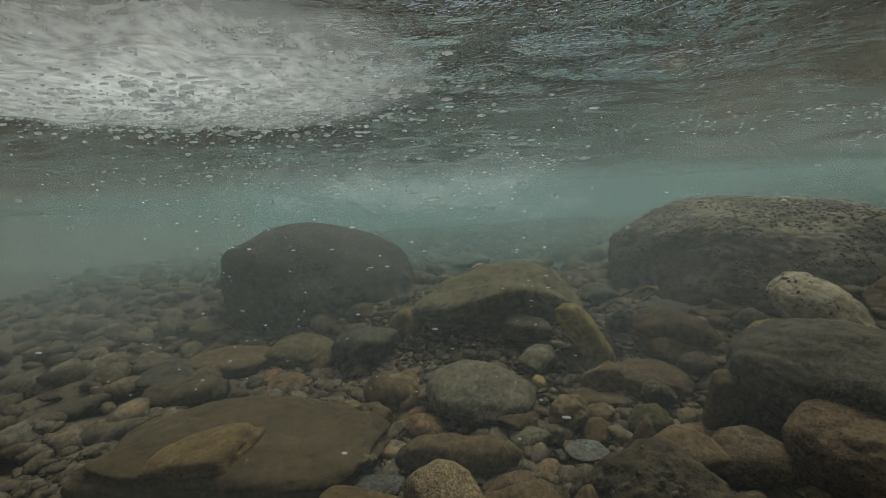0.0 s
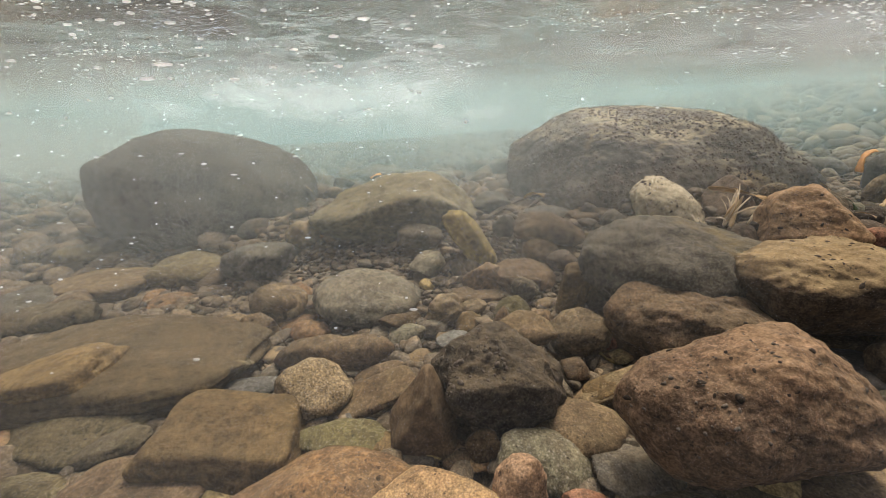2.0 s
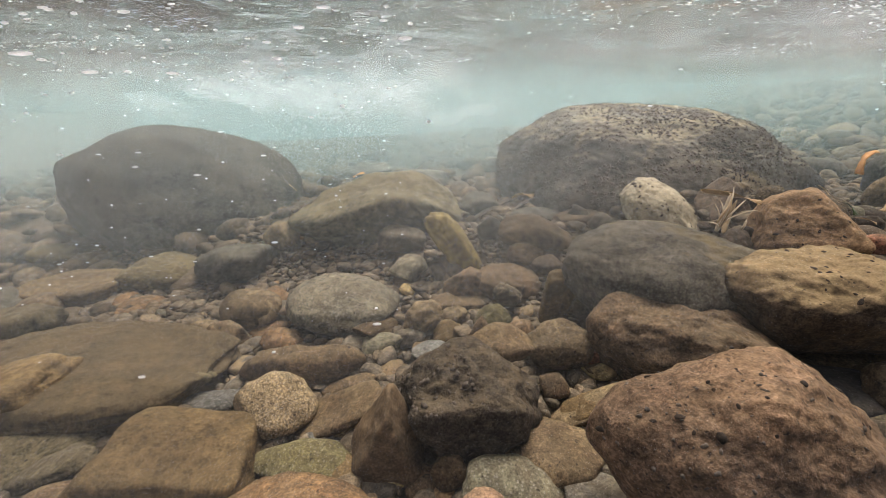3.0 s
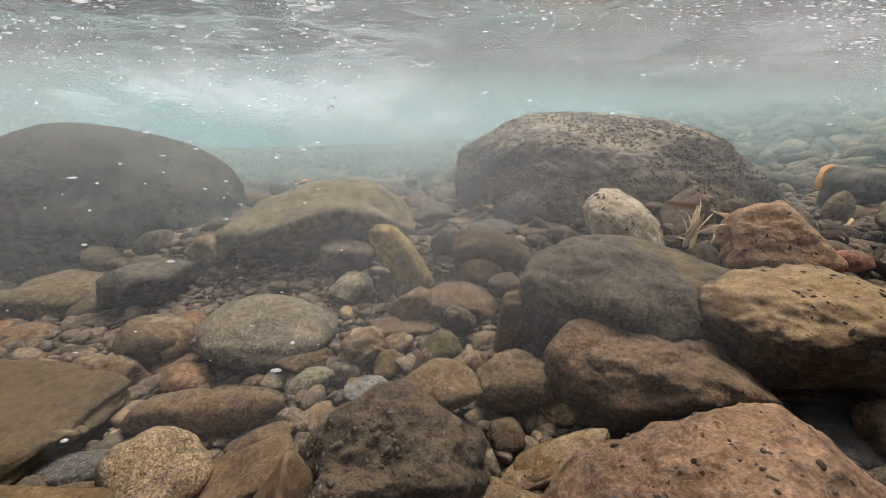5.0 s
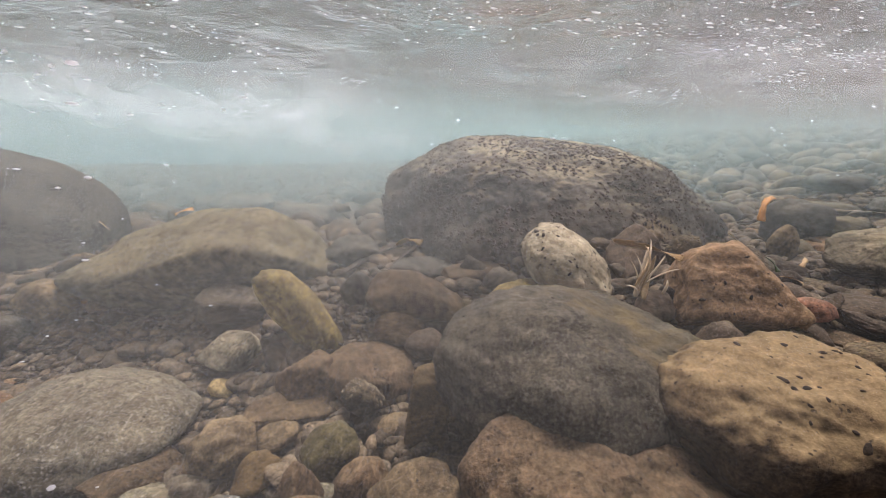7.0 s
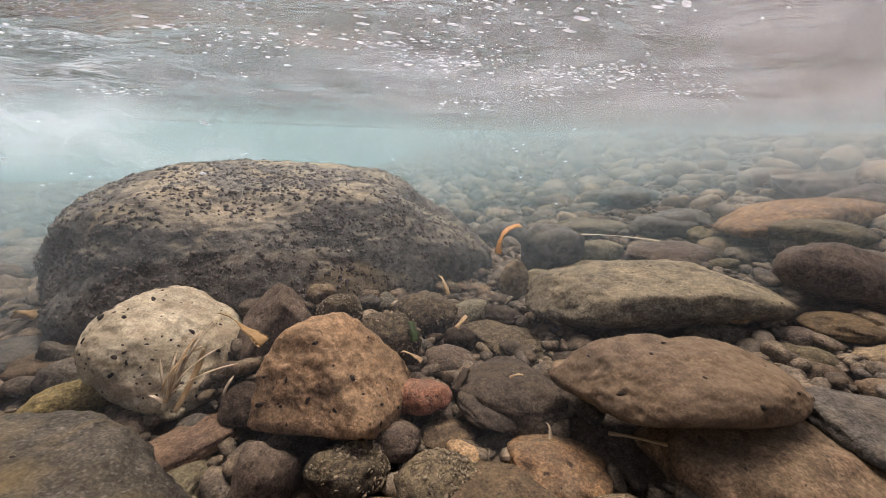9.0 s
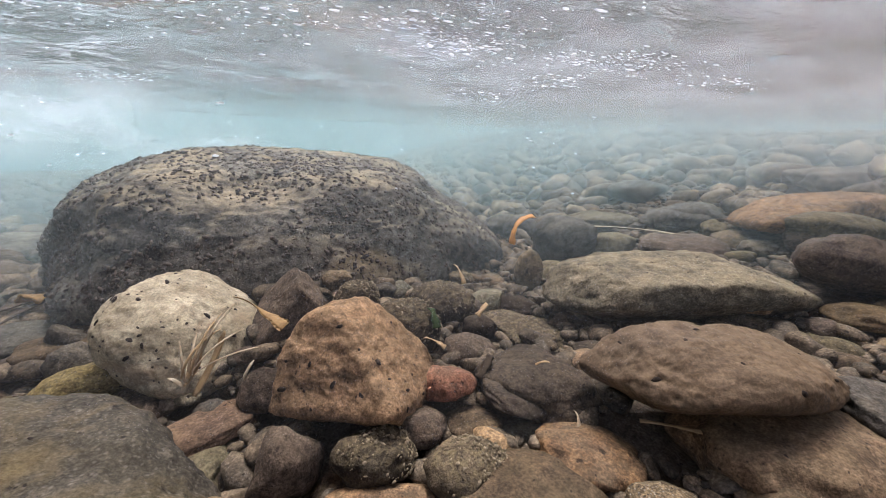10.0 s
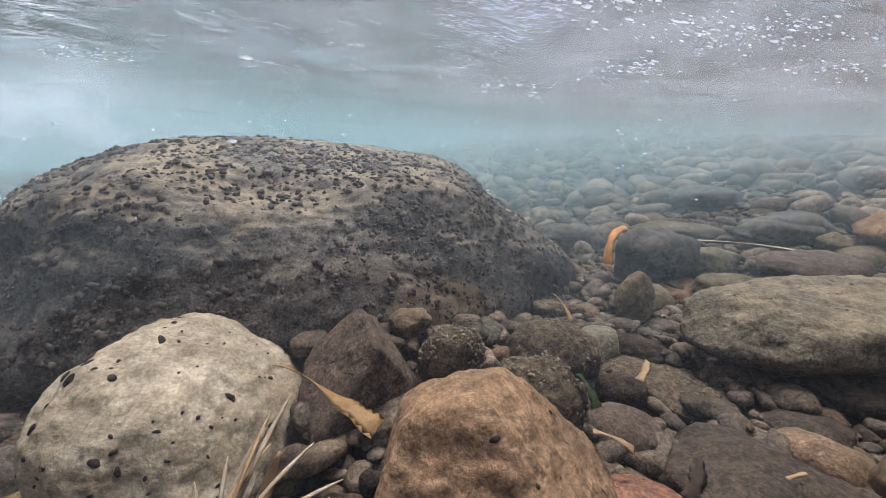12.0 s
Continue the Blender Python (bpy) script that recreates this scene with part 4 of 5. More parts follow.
stone("pebble", (0.179, 0.673, -0.064), (0.016, 0.013, 0.007), 25, -15, "tan", "shard", 321, 4)
stone("pebble", (0.468, 0.559, -0.012), (0.017, 0.014, 0.008), -26, 0, "yellow", "round", 322, 4)
stone("pebble", (0.461, 0.578, -0.006), (0.012, 0.009, 0.017), -23, 0, "redst", "shard", 323, 4)
stone("river_stone", (-0.066, 0.743, -0.064), (0.038, 0.023, 0.011), 44, -6, "orangebrown", "flat", 324, 5)
stone("river_stone", (-0.026, 0.707, -0.060), (0.031, 0.025, 0.008), 44, 0, "mauve", "round", 325, 4)
stone("river_stone", (-0.111, 0.726, -0.075), (0.021, 0.017, 0.015), 48, -10, "ochre", "angular", 326, 4)
stone("pebble", (0.001, 0.737, -0.071), (0.013, 0.011, 0.014), 39, 0, "greyst", "round", 327, 4)
stone("river_stone", (0.930, 0.809, 0.117), (0.046, 0.037, 0.041), -5, 0, "roughdark", "egg", 328, 5)
stone("river_stone", (1.001, 0.876, 0.115), (0.050, 0.040, 0.033), -12, 4, "roughdark", "egg", 329, 5)
stone("river_stone", (0.878, 0.857, 0.139), (0.030, 0.024, 0.030), 1, 0, "roughdark", "egg", 330, 4)
stone("river_stone", (0.857, 0.911, 0.151), (0.021, 0.017, 0.016), 4, 0, "tan", "round", 331, 4)
stone("river_stone", (0.806, 0.868, 0.140), (0.052, 0.036, 0.042), 11, 0, "mauve", "fin", 332, 5)
stone("river_stone", (0.953, 0.721, 0.104), (0.034, 0.027, 0.018), -10, 0, "redst", "angular", 333, 4)
stone("river_stone", (1.060, 0.708, 0.092), (0.072, 0.055, 0.026), -25, 3, "umber", "round", 334, 5)
stone("river_stone", (1.021, 0.686, 0.093), (0.039, 0.031, 0.011), -22, 16, "darkbrown", "round", 335, 5)
stone("river_stone", (0.913, 0.691, 0.081), (0.032, 0.026, 0.018), -4, 0, "mauve", "round", 336, 4)
stone("river_stone", (0.971, 0.685, 0.076), (0.029, 0.023, 0.010), -14, 0, "brown", "shard", 337, 4)
stone("river_stone", (0.872, 0.669, 0.079), (0.038, 0.030, 0.022), 3, 0, "roughdark", "round", 338, 5)
stone("river_stone", (0.797, 0.692, 0.071), (0.034, 0.027, 0.035), 16, 0, "mauve", "shard", 339, 4)
stone("river_stone", (0.716, 0.715, 0.058), (0.040, 0.032, 0.016), 27, 0, "olivegrey", "round", 340, 5)
stone("river_stone", (0.723, 0.753, 0.071), (0.046, 0.028, 0.010), 24, 0, "redrock", "flat", 341, 5)
stone("river_stone", (0.943, 0.631, 0.083), (0.037, 0.030, 0.018), -11, -6, "roughdark", "round", 342, 5)
stone("river_stone", (1.054, 0.615, 0.075), (0.047, 0.037, 0.017), -34, 0, "orangebrown", "round", 343, 5)
stone("river_stone", (0.983, 0.591, 0.079), (0.063, 0.050, 0.014), -23, 0, "brown", "round", 344, 5)
stone("river_stone", (1.079, 0.552, 0.081), (0.033, 0.026, 0.011), -46, 0, "speckled", "round", 345, 4)
stone("river_stone", (0.840, 0.680, 0.042), (0.025, 0.020, 0.008), 9, 0, "brown", "round", 346, 4)
stone("river_stone", (1.023, 0.664, 0.065), (0.028, 0.022, 0.009), -24, 0, "palegrey", "shard", 347, 4)
stone("river_stone", (1.106, 0.817, 0.087), (0.073, 0.058, 0.013), -26, 4, "roughdark", "angular", 348, 5)
stone("river_stone", (1.125, 0.882, 0.092), (0.039, 0.031, 0.019), -25, 0, "darkbrown", "round", 349, 5)
stone("river_stone", (1.258, 0.739, 0.105), (0.052, 0.041, 0.019), -45, 0, "umber", "round", 350, 5)
stone("river_stone", (1.369, 0.760, 0.105), (0.029, 0.023, 0.013), -51, 0, "tan", "round", 351, 4)
stone("river_stone", (1.387, 0.708, 0.144), (0.025, 0.020, 0.010), -56, 0, "sand", "round", 352, 4)
stone("river_stone", (1.390, 0.700, 0.115), (0.046, 0.037, 0.018), -57, 0, "greyst", "angular", 353, 5)
stone("river_stone", (1.162, 0.729, 0.094), (0.034, 0.027, 0.013), -37, -6, "umber", "round", 354, 4)
stone("river_stone", (1.409, 0.625, 0.123), (0.031, 0.025, 0.014), -64, 0, "olive", "round", 355, 4)
stone("river_stone", (1.394, 0.600, 0.110), (0.029, 0.023, 0.020), -66, 0, "brown", "round", 356, 4)
stone("river_stone", (1.461, 0.576, 0.135), (0.033, 0.027, 0.021), -70, 0, "tan", "round", 357, 4)
stone("river_stone", (1.531, 0.612, 0.146), (0.036, 0.029, 0.024), -69, 0, "tan", "angular", 358, 5)
stone("river_stone", (1.473, 0.631, 0.153), (0.040, 0.032, 0.016), -66, -8, "ochre", "round", 359, 5)
stone("river_stone", (1.473, 0.684, 0.135), (0.032, 0.019, 0.013), -62, -6, "redrock", "flat", 360, 4)
stone("river_stone", (1.307, 0.795, 0.108), (0.027, 0.022, 0.018), -44, 0, "roughdark", "round", 361, 4)
stone("river_stone", (1.396, 0.766, 0.126), (0.062, 0.037, 0.021), -52, -8, "darkgrey", "flat", 362, 5)
stone("river_stone", (1.185, 0.939, 0.126), (0.025, 0.020, 0.042), -27, 0, "tan", "round", 363, 4)
stone("river_stone", (-0.330, 0.545, -0.022), (0.075, 0.050, 0.022), 8, -8, "ochre", "block", 370, 5)
stone("river_stone", (0.445, 0.335, -0.030), (0.072, 0.040, 0.018), -10, 3, "olive", "flat", 371, 5)
stone("river_stone", (0.640, 0.318, -0.006), (0.075, 0.050, 0.034), -20, 5, "brown", "round", 372, 5)


# ---------------------------------------------------------------- small life and crust on the stones
def bead(seed, long):
    p, faces = rock_points("craggy", (long, 0.62, 0.55), seed, 2)
    me = bpy.data.meshes.new("caddis_case")
    me.from_pydata(p.tolist(), [], faces)
    me.materials.append(CASE)
    me.polygons.foreach_set("use_smooth", [True] * len(me.polygons))
    return me


BEADS = [bead(300 + n, 0.75 + 0.16 * n) for n in range(4)]


def facing(ob, seed, count, zone, apart):
    """Places on a stone with their outward directions, spaced apart."""
    rnd = random.Random(seed)
    vs = [v for v in ob.data.vertices if zone(ob.matrix_world.to_3x3() @ v.normal, v.co)]
    rnd.shuffle(vs)
    kept = []
    for v in vs:
        if all((v.co - o.co).length > apart for o in kept):
            kept.append(v)
            if len(kept) == count:
                break
    return kept


def cases(ob, seed, count, least, most, zone, apart=0.008):
    """Caddis cases and small snails that cling to a stone, each a part of its own."""
    rnd = random.Random(seed + 1)
    for v in facing(ob, seed, count, zone, apart):
        s = least + (most - least) * rnd.random() ** 2.6
        c = new("caddis_case", rnd.choice(BEADS))
        c.parent = ob
        c.matrix_local = Matrix.Translation(v.co) @ v.normal.to_track_quat("Z", "Y").to_matrix().to_4x4() @ pose(0, 0, 0, 0, 0, rnd.uniform(0, 360)) @ Matrix.Diagonal((s, s, s * 0.6, 1))


def crust(ob, seed, count, least, most, zone, material, label):
    """Grit, cases and algae tufts too many to count, as one part."""
    rnd = random.Random(seed)
    vs = [v for v in ob.data.vertices if zone(ob.matrix_world.to_3x3() @ v.normal, v.co)]
    vs = [v for v in vs if noise.fractal(v.co * 14.0, 0.9, 2.0, 3) > -0.5 + 0.75 * rnd.random()] or vs
    base, faces = ball(1)
    verts, polys = [], []
    for _ in range(count):
        v = rnd.choice(vs)
        s = least + (most - least) * rnd.random() ** 2.5
        turn = np.array(v.normal.to_track_quat("Z", "Y").to_matrix() @ Euler((0, 0, rnd.uniform(0, 6.28))).to_matrix())
        jag = 1 + 0.5 * np.array([rnd.uniform(-1, 1) for _ in range(len(base))])
        slide = Vector((rnd.uniform(-1, 1), rnd.uniform(-1, 1), rnd.uniform(-1, 1))) * 0.004
        slide -= v.normal * slide.dot(v.normal)
        p = (base * jag[:, None] * np.array((s * rnd.uniform(1, 1.7), s, s * 0.8))) @ turn.T + np.array(v.co + slide)
        polys += [tuple(k + len(verts) for k in f) for f in faces]
        verts += p.tolist()
    c = mesh_object("crust", verts, polys, material)
    c.parent = ob
    return tagged(c, label, kind="stuff")


front = lambda n, co: n.y < 0.35 and n.z > -0.25
cases(cream_rock, 41, 105, 0.0013, 0.0042, front, 0.0050)
at = min(cream_rock.data.vertices, key=lambda v: ((cream_rock.matrix_world @ v.co) - Vector((0.632, 0.882, 0.170))).length)
long_case = new("caddis_case", BEADS[3])
long_case.parent = cream_rock
long_case.matrix_local = Matrix.Translation(at.co) @ at.normal.to_track_quat("Z", "Y").to_matrix().to_4x4() @ pose(0, 0, 0, 0, 0, 10) @ Matrix.Diagonal((0.011, 0.0058, 0.005, 1))
cases(orange_rock, 42, 16, 0.0022, 0.0050, lambda n, co: n.y < 0.1 and n.z > -0.1, 0.016)
cases(pitted_rock, 43, 60, 0.0016, 0.0044, lambda n, co: n.z > 0.35 and co.x > -0.05, 0.006)
cases(redrock_rock, 44, 20, 0.0020, 0.0056, lambda n, co: n.z > 0.1 and n.y < 0.5, 0.012)
cases(flat_rock, 45, 9, 0.0020, 0.0040, lambda n, co: n.z > 0.0 and n.y < 0.3, 0.02)
cases(dome_rock, 46, 26, 0.0014, 0.0028, lambda n, co: n.z > 0.2, 0.02)
cases(lobe_rock, 47, 12, 0.0014, 0.0026, lambda n, co: n.z > 0.2, 0.02)
crust(boulder_rock, 51, 9000, 0.0007, 0.0036, lambda n, co: n.y < 0.4 and n.z > -0.35, CRUST, "dark grit and algae tufts")
crust(dark_rock, 52, 220, 0.0010, 0.0034, lambda n, co: n.y < 0.2 and co.x < 0.01, CRUST, "dark grit and algae tufts")
crust(redrock_rock, 53, 150, 0.0006, 0.0020, lambda n, co: n.z > -0.1, CRUST, "dark grit and algae tufts")
for n, ob in enumerate(ROUGH):
    crust(ob, 60 + n, 260, 0.0005, 0.0019, lambda n, co: n.z > 0.0 and n.y < 0.6, CRUMB, "pale crumbs of silt and algae")

# ---------------------------------------------------------------- plant scraps
def blade(name, start, end, arch, width, material, label, curl=0.3, side=(0, 0, 0)):
    """A dry blade or leaf strip: a thin bent ribbon with some thickness, that narrows to its ends."""
    a, b = Vector(start), Vector(end)
    along = (b - a).normalized()
    across = along.cross(Vector((0.2, -0.4, 1.0))).normalized()
    up = across.cross(along)
    verts, faces = [], []
    steps = 16
    for i in range(steps + 1):
        t = i / steps
        mid = a.lerp(b, t) + up * (-arch * 4 * t * (1 - t)) * -1 + Vector(side) * (4 * t * (1 - t))
        if name == "leaf":
            w = width * (0.80 + 0.12 * math.sin(11 * t + 1) + 0.10 * math.sin(29 * t))
        else:
            w = width * (0.12 + 0.88 * math.sin(math.pi * min(1, 0.15 + 0.84 * t)) ** 0.8) * (1 + 0.15 * math.sin(9 * t))
        turn = curl * math.sin(3.0 * t + 0.6)
        s, n = across * math.cos(turn) + up * math.sin(turn), up * math.cos(turn) - across * math.sin(turn)
        for u, v in ((-1, 0), (-0.4, 0.35), (0.4, 0.35), (1, 0), (0.4, -0.05), (-0.4, -0.05)):
            verts.append(mid + s * (u * w / 2) + n * (v * max(0.0008, w * 0.12)))
    for i in range(steps):
        for j in range(6):
            k, q = i * 6 + j, i * 6 + (j + 1) % 6
            faces.append((k, q, q + 6, k + 6))
    faces += [tuple(range(5, -1, -1)), tuple(range(steps * 6, steps * 6 + 6))]
    ob = mesh_object(name, [tuple(v) for v in verts], faces, material)
    return tagged(ob, label, "plant scrap", "plant scraps")


blade("grass_blade", (0.715, 0.749, 0.127), (0.754, 0.79, 0.183), 0.01, 0.0034, PALE_STRAW, "bleached dry grass blade caught between two stones", 0.4)
blade("grass_blade", (0.716, 0.75, 0.13), (0.777, 0.756, 0.151), 0.008, 0.003, PALE_STRAW, "bleached dry grass blade caught between two stones", 0.4)
blade("grass_blade", (0.719, 0.751, 0.138), (0.724, 0.774, 0.165), 0.004, 0.0028, PALE_STRAW, "bleached dry grass blade caught between two stones", 0.4)
blade("grass_blade", (0.715, 0.747, 0.127), (0.731, 0.752, 0.155), -0.006, 0.0045, STRAW, "bleached dry grass blade caught between two stones", 0.4)
blade("grass_blade", (0.76, 0.757, 0.116), (0.77, 0.764, 0.133), 0.004, 0.004, PALE_STRAW, "bleached dry grass blade caught between two stones", 0.4)
blade("grass_blade", (0.712, 0.752, 0.131), (0.743, 0.777, 0.164), 0.014, 0.0035, STRAW, "bleached dry grass blade caught between two stones", 0.4)
blade("grass_blade", (0.717, 0.749, 0.128), (0.764, 0.77, 0.165), 0.012, 0.003, PALE_STRAW, "bleached dry grass blade caught between two stones", 0.4)
blade("grass_blade", (0.718, 0.749, 0.127), (0.743, 0.786, 0.176), 0.016, 0.0026, STRAW, "bleached dry grass blade caught between two stones", 0.4)
blade("grass_blade", (0.715, 0.75, 0.129), (0.711, 0.767, 0.161), 0.004, 0.0028, PALE_STRAW, "bleached dry grass blade caught between two stones", 0.4)
blade("grass_blade", (0.714, 0.747, 0.126), (0.701, 0.756, 0.131), 0.003, 0.0036, PALE_STRAW, "bleached dry grass blade caught between two stones", 0.4)
blade("grass_blade", (0.712, 0.748, 0.118), (0.741, 0.776, 0.176), 0.004, 0.0090, PALE_STRAW, "broad bleached blade bent over a pale stone", 0.5)
blade("grass_blade", (0.722, 0.745, 0.116), (0.748, 0.768, 0.166), -0.005, 0.0085, STRAW, "broad bleached blade bent over a pale stone", 0.5)
blade("leaf", (0.745, 0.853, 0.162), (0.799, 0.777, 0.158), 0.004, 0.019, LEAFY, "folded yellow-brown leaf strip wedged beside a stone", 1.0)
blade("leaf", (1.172, 0.983, 0.165), (1.237, 1.02, 0.208), 0.01, 0.015, AMBER, "curled amber leaf leaning on a boulder", 0.7, (-0.012, 0.005, 0.006))
blade("leaf", (1.37, 1.003, 0.186), (1.527, 0.903, 0.179), 0.006, 0.013, PALE_STRAW, "long bleached leaf lying across cobbles", 0.3)
blade("leaf", (1.07, 0.656, 0.09), (1.06, 0.635, 0.082), 0.003, 0.007, PALE_STRAW, "scrap of pale leaf between pebbles", 0.5)
blade("leaf", (1.106, 0.614, 0.105), (1.155, 0.574, 0.109), 0.002, 0.006, STRAW, "yellow-brown straw lying on a stone", 0.3)
blade("leaf", (0.959, 0.794, 0.151), (0.96, 0.772, 0.136), 0.003, 0.015, GREEN, "small green leaf scrap between pebbles", 0.5)
blade("leaf", (0.94, 0.754, 0.137), (0.958, 0.736, 0.132), 0.003, 0.009, STRAW, "scrap of pale leaf between pebbles", 0.6)
blade("leaf", (1.016, 0.784, 0.139), (1.033, 0.793, 0.149), 0.002, 0.008, STRAW, "scrap of yellow leaf between pebbles", 0.4)
blade("root", (0.320, 0.985, 0.068), (0.440, 1.105, 0.092), 0.008, 0.014, ROOTY, "dark sunken root leaning against a boulder", 0.2)
blade("leaf", (0.430, 1.062, 0.098), (0.470, 1.030, 0.112), 0.010, 0.024, LEAFY, "crumpled brown leaf beside a boulder", 0.8)
blade("leaf", (1.042, 0.933, 0.152), (1.047, 0.904, 0.13), 0.004, 0.012, STRAW, "torn amber leaf at a boulder's foot", 0.6)
blade("leaf", (0.990, 0.714, 0.103), (1.007, 0.724, 0.122), 0.002, 0.012, ROOTY, "short brown strip of leaf wedged between stones", 0.5)
blade("leaf", (1.043, 0.693, 0.124), (1.058, 0.690, 0.126), 0.003, 0.003, STRAW, "thin bent straw lying on a dark stone", 0.2)
# thin strip added for the pale seam on the boulder's side
blade("root", (-0.336, 1.335, 0.165), (-0.197, 1.273, 0.078), 0.006, 0.0035, STRAW, "pale thin strip standing in for a seam along a boulder", 0.2)
blade("leaf", (0.026, 1.095, 0.152), (0.052, 1.107, 0.16), 0.003, 0.014, AMBER, "small amber leaf on a rounded boulder", 0.5)
blade("leaf", (0.393, 0.995, 0.063), (0.479, 1.038, 0.114), 0.006, 0.011, ROOTY, "dull olive leaf strip between stones", 0.4)

# ---------------------------------------------------------------- loose pebbles between the stones
def free_place(x, y, r, taken):
    for fx, fy, a, b, yaw in FOOTPRINTS:
        dx, dy = x - fx, y - fy
        u, v = dx * math.cos(yaw) + dy * math.sin(yaw), -dx * math.sin(yaw) + dy * math.cos(yaw)
        if (u / (a * 0.80 + r * 0.3)) ** 2 + (v / (b * 0.80 + r * 0.3)) ** 2 < 1:
            return False
    return all((x - q[0]) ** 2 + (y - q[1]) ** 2 > (0.80 * (r + q[2])) ** 2 for q in taken)


PEBBLE_KEYS = ["brown", "rust", "ochre", "greyst", "mauve", "tan", "olive", "darkbrown", "orangebrown", "roughdark", "sand", "greygreen"]
LUMPS = []
for n in range(14):
    shape = ("round", "shard", "flat", "angular")[n % 4]
    LUMPS.append(rock_points(shape, (1.0, 0.8, 0.62 if shape != "flat" else 0.4), 500 + n, 3))
LUMP_MESHES = {}


def lump_mesh(n, key):
    if (n, key) not in LUMP_MESHES:
        p, faces = LUMPS[n]
        me = bpy.data.meshes.new("pebble")
        me.from_pydata(p.tolist(), [], faces)
        me.materials.append(ROCKS[key][0])
        me.polygons.foreach_set("use_smooth", [True] * len(me.polygons))
        LUMP_MESHES[(n, key)] = me
    return LUMP_MESHES[(n, key)]


rnd = random.Random(77)
taken = []
for least, most, tries, limit in ((0.022, 0.040, 3000, 85), (0.012, 0.022, 6000, 195)):
    made = 0
    for _ in range(tries):
        x, y = rnd.uniform(-0.55, 1.75), rnd.uniform(0.28, 1.30)
        r = rnd.uniform(least, most)
        if -0.25 < x < 0.36 and 0.72 < y < 1.02 and r > 0.014:
            continue
        if not free_place(x, y, r, taken):
            continue
        taken.append((x, y, r))
        n, key = rnd.randrange(14), rnd.choice(PEBBLE_KEYS)
        ob = new("pebble", lump_mesh(n, key))
        ob.matrix_world = pose(x, y, float(bed(x, y)) + r * rnd.uniform(0.0, 0.25), rnd.uniform(-20, 20), rnd.uniform(-20, 20), rnd.uniform(0, 360)) @ Matrix.Diagonal((r * 1.15, r * 1.1, r, 1))
        tagged(ob, f"small {ROCKS[key][1]} water-worn pebble among larger stones", "pebble", "loose pebbles")
        made += 1
        if made == limit:
            break


def scatter(name, label, count, area, sizes, level, seed, clear=True, raise_by=0.25, material=None):
    """Stones too many to count, as one mesh of many lumps."""
    rnd = random.Random(seed)
    kinds = [rock_points(("round", "flat", "angular", "shard")[n % 4], (1.0, 0.8, 0.6), 700 + n + seed, level) for n in range(10)]
    verts, faces, start = [], [], 0
    for _ in range(count):
        for _ in range(6):
            x, y = area(rnd)
            r = sizes[0] + (sizes[1] - sizes[0]) * rnd.random() ** 2
            if not clear or free_place(x, y, r, ()):
                break
        p, f = kinds[rnd.randrange(10)]
        turn = np.array(Euler((rnd.uniform(-0.5, 0.5), rnd.uniform(-0.5, 0.5), rnd.uniform(0, 6.28))).to_matrix())
        q = (p * (r * np.array((1.1, 1.0, rnd.uniform(0.7, 1.1))))) @ turn.T + np.array((x, y, float(bed(x, y)) + r * rnd.uniform(-0.1, raise_by)))
        verts.append(q)
        faces.append(np.array(f) + start)
        start += len(p)
    ob = mesh_object(name, np.concatenate(verts).tolist(), np.concatenate(faces).tolist(), material or MIXED)
    return tagged(ob, label, "gravel", kind="stuff")


def near_area(r):
    return r.uniform(-0.7, 1.8), r.uniform(0.22, 1.35)


def patch_area(r):
    return r.gauss(0.08, 0.20), r.gauss(0.90, 0.11)


def far_area(r):
    while True:
        a, d = radians(r.uniform(-75, 92)), 0.85 + 2.6 * r.random() ** 0.75
        x, y = 0.55 + d * math.sin(a), 0.25 + d * math.cos(a)
        if not (x < 1.7 and y < 1.15) and not (x < -0.1 and y < 0.9):
            return x, y


def bank_area(r):
    while True:
        x, y = far_area(r)
        if x > 0.95:
            return x, y


def deep_area(r):
    while True:
        x, y = far_area(r)
        if x <= 0.95:
            return x, y


scatter("gravel", "loose brown and grey gravel between the stones", 12000, near_area, (0.004, 0.012), 2, 5, raise_by=0.9)
scatter("pebbles", "many small brown and grey pebbles between the stones", 4200, near_area, (0.008, 0.022), 3, 8, raise_by=0.6)
scatter("gravel", "bank of fine grey-brown gravel among the stones", 3600, patch_area, (0.003, 0.009), 1, 6, material=GRIT)
def left_area(r):
    return r.uniform(-1.7, -0.3), r.uniform(0.30, 1.30)


scatter("cobbles", "flat brown and olive cobbles of the stream bed", 330, left_area, (0.016, 0.060), 2, 11)


def behind_area(r):
    return r.uniform(-2.4, 3.0), r.uniform(-1.4, 0.24)


scatter("cobbles", "brown and grey cobbles of the near stream bed", 900, behind_area, (0.015, 0.070), 2, 9)
scatter("cobbles", "brown and grey cobbles of the deeper bed fading into haze", 2000, deep_area, (0.012, 0.050), 2, 10, raise_by=0.35)
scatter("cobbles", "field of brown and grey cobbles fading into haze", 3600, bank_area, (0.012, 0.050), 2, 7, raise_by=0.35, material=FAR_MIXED)


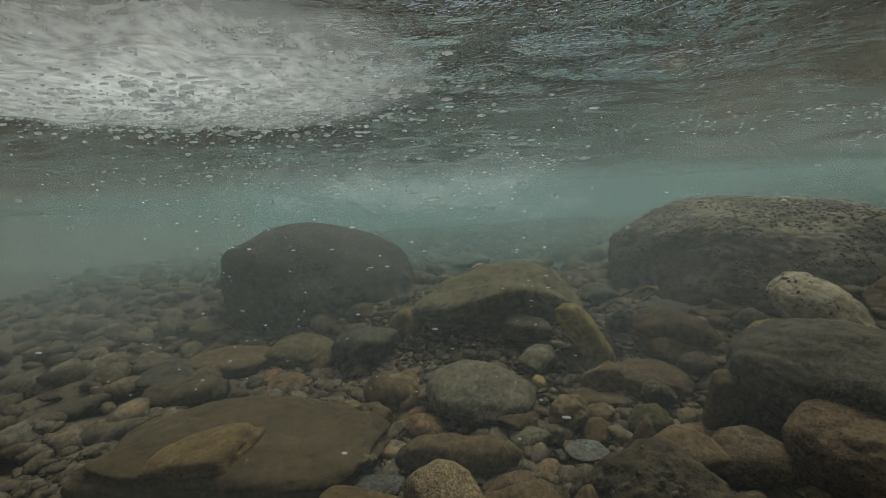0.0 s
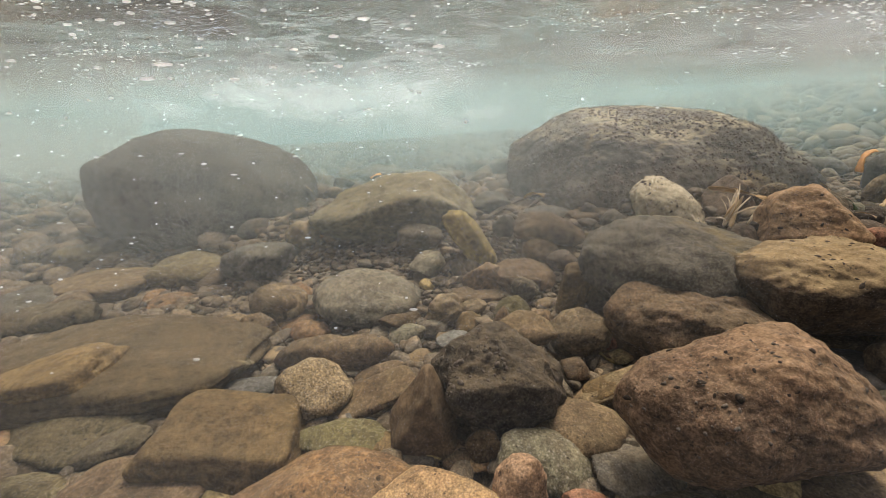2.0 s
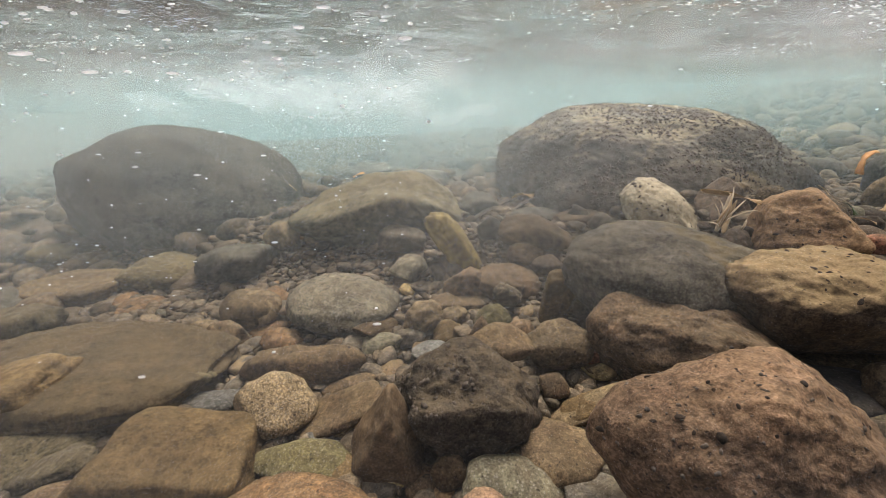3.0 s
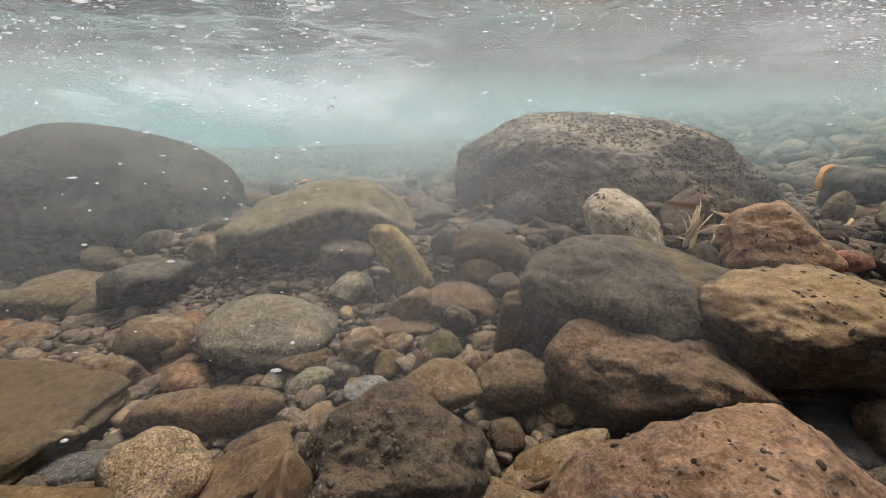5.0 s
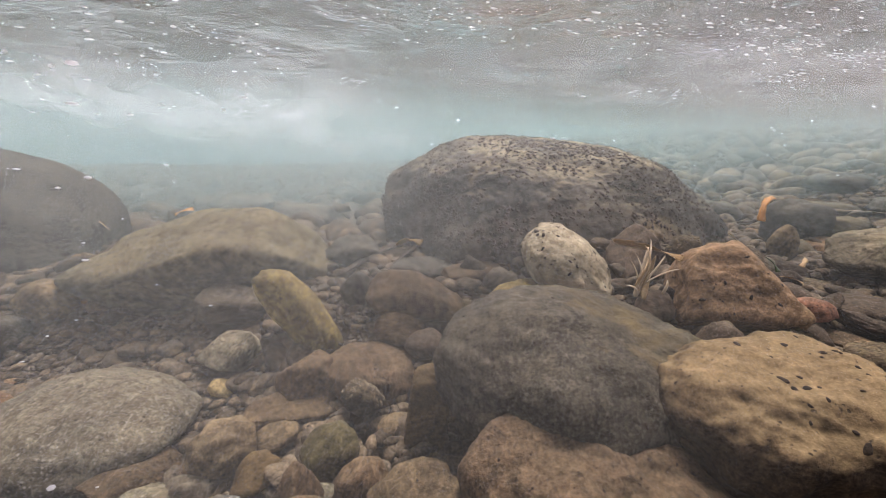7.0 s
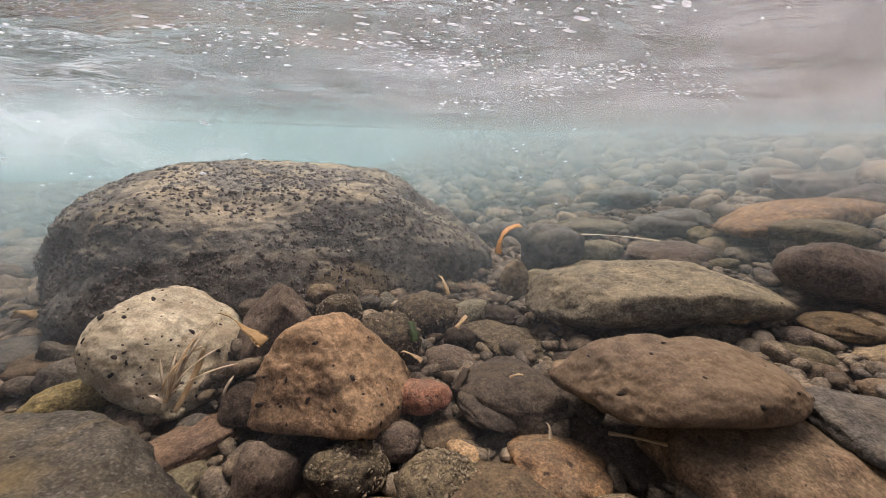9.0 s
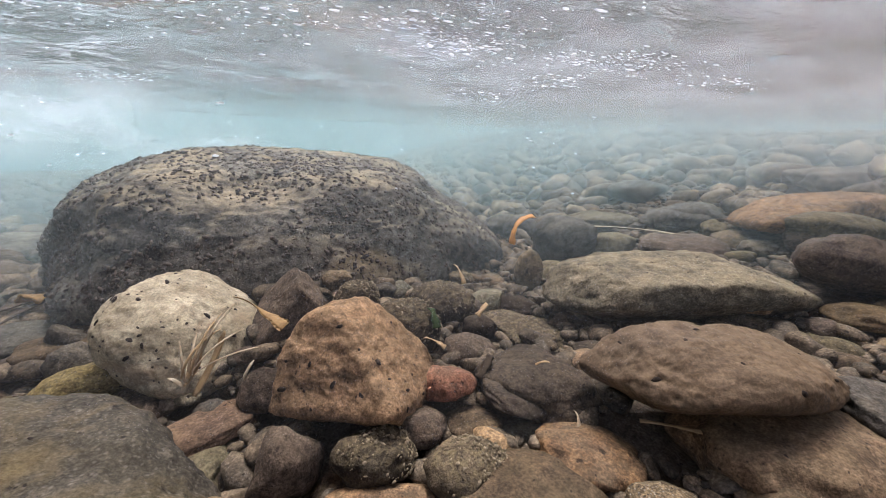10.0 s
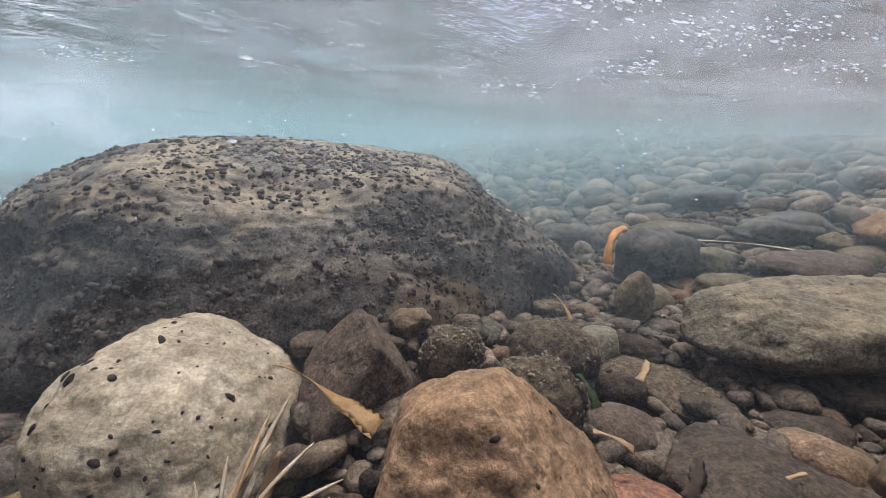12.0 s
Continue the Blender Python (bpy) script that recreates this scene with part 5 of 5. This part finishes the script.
# ---------------------------------------------------------------- air in the water
def puff(name, cx, cy, cz, wide, tall, seed):
    """A sheet of foaming water, dense in the middle and fading to its edge."""
    verts, faces, edge = [], [], []
    nx, nz = 40, 16
    for j in range(nz + 1):
        for i in range(nx + 1):
            u, v = 2 * i / nx - 1, 2 * j / nz - 1
            verts.append((cx + u * wide, cy - 0.30 * v + 0.12 * noise.noise(Vector((u * 2, v * 2, seed))), cz + v * tall))
            edge.append(max(0.0, 1 - math.hypot(u, v)) ** 0.8)
    for j in range(nz):
        for i in range(nx):
            k = j * (nx + 1) + i
            faces.append((k, k + 1, k + nx + 2, k + nx + 1))
    ob = mesh_object(name, verts, faces, FOAMY)
    layer = ob.data.uv_layers.new(name="fade")
    for loop in ob.data.loops:
        layer.data[loop.index].uv = (edge[loop.vertex_index], 0)
    return tagged(ob, "white cloud of fine air bubbles below a small fall", "foam", "foam clouds")


for n, (cx, cy, cz, wide, tall) in enumerate(((0.02, 2.15, 0.35, 0.42, 0.17), (-0.35, 2.05, 0.36, 0.50, 0.15), (-0.85, 1.90, 0.36, 0.60, 0.13), (0.10, 2.30, 0.32, 0.60, 0.20))):
    puff("foam_cloud", cx, cy, cz, wide, tall, n * 2.7)


def foam_haze_skin(cx, cy, wide, deep, seed, material, label, depth=0.035):
    """Froth, and the added pale film, lying against the underside of the surface."""
    verts, faces, edge = [], [], []
    nx, ny = 36, 26
    for j in range(ny + 1):
        for i in range(nx + 1):
            u, v = 2 * i / nx - 1, 2 * j / ny - 1
            verts.append((cx + u * wide, cy + v * deep, WATER - depth + 0.012 * noise.noise(Vector((u * 4, v * 4, seed)))))
            edge.append(max(0.0, 1 - math.hypot(u, v)) ** 0.6)
    for j in range(ny):
        for i in range(nx):
            k = j * (nx + 1) + i
            faces.append((k, k + 1, k + nx + 2, k + nx + 1))
    ob = mesh_object("foam_haze_patch", verts, faces, material)
    layer = ob.data.uv_layers.new(name="fade")
    for loop in ob.data.loops:
        layer.data[loop.index].uv = (edge[loop.vertex_index], 0)
    return tagged(ob, label, "foam", "foam clouds")


foam_haze_skin(-0.24, 0.46, 0.30, 0.20, 3.3, FROTHY, "white froth lying under the water's surface")
# pale sheet added to make the surface look brighter and milky
foam_haze_skin(1.45, 1.10, 1.00, 0.85, 5.1, SURFACE_HAZE, "added thin pale film that brightens the rippled surface", 0.04)


def bubbles(name, label, count, place_of, least, most, seed, drawn=(1.0, 3.2)):
    rnd = random.Random(seed)
    base, faces = ball(1)
    verts, polys = [], []
    for n in range(count):
        s = least + (most - least) * rnd.random() ** 3
        p = base * np.array((s * rnd.uniform(*drawn), s, s * rnd.uniform(0.5, 0.9))) + np.array(place_of(rnd))
        polys += [tuple(k + len(verts) for k in f) for f in faces]
        verts += p.tolist()
    ob = mesh_object(name, verts, polys, BUBBLE)
    return tagged(ob, label, "bubbles", kind="stuff")


def drift(r):
    while True:
        x, y, z = r.uniform(-0.9, 0.25), r.uniform(0.5, 1.4), WATER - 0.02 - abs(r.gauss(0, 0.09))
        if z > 0.1:
            return x, y, z


def froth(r):
    return r.gauss(-0.22, 0.12), r.gauss(0.50, 0.08), WATER - 0.038 - abs(r.gauss(0, 0.012))


# knots of bubbles set where the surface glints, in place of its sparkle
GLINT_KNOTS = [(1.09, 0.97, 0.035), (1.0, 0.89, 0.06), (1.28, 0.99, 0.05), (1.66, 1.02, 0.05), (0.79, 0.96, 0.05), (1.34, 1.54, 0.06), (1.33, 0.97, 0.05), (1.35, 0.92, 0.035), (1.36, 1.19, 0.04), (0.35, 1.75, 0.05), (1.13, 0.65, 0.04), (1.05, 0.74, 0.06), (0.81, 0.77, 0.09), (0.53, 1.0, 0.08), (-0.61, 1.2, 0.06), (-0.83, 1.27, 0.06)]


def skim(r):
    x, y, wide = r.choice(GLINT_KNOTS)
    return x + r.gauss(0, wide * 1.1), y + r.gauss(0, wide * 0.5), WATER - 0.010 - abs(r.gauss(0, 0.014))


bubbles("bubbles", "small clear air bubbles drifting under the surface", 360, drift, 0.0010, 0.0040, 81)
bubbles("froth", "patch of white froth under the water's surface", 1300, froth, 0.0008, 0.0036, 82)
bubbles("bubbles", "bright air bubbles standing in for glints under the rippled surface", 1200, skim, 0.0005, 0.0022, 83, (1.5, 6.0))


def near_drift(r):
    return r.uniform(-0.55, 0.22), r.uniform(0.34, 0.85), r.uniform(0.03, 0.40)


def bank_drift(r):
    return r.uniform(0.30, 1.60), r.uniform(0.85, 1.35), r.uniform(0.26, 0.46)


bubbles("bubbles", "scattered bright air bubbles drifting over the stones", 150, near_drift, 0.0006, 0.0026, 84)
bubbles("specks", "pale specks hanging in the water", 110, bank_drift, 0.0005, 0.0024, 85)
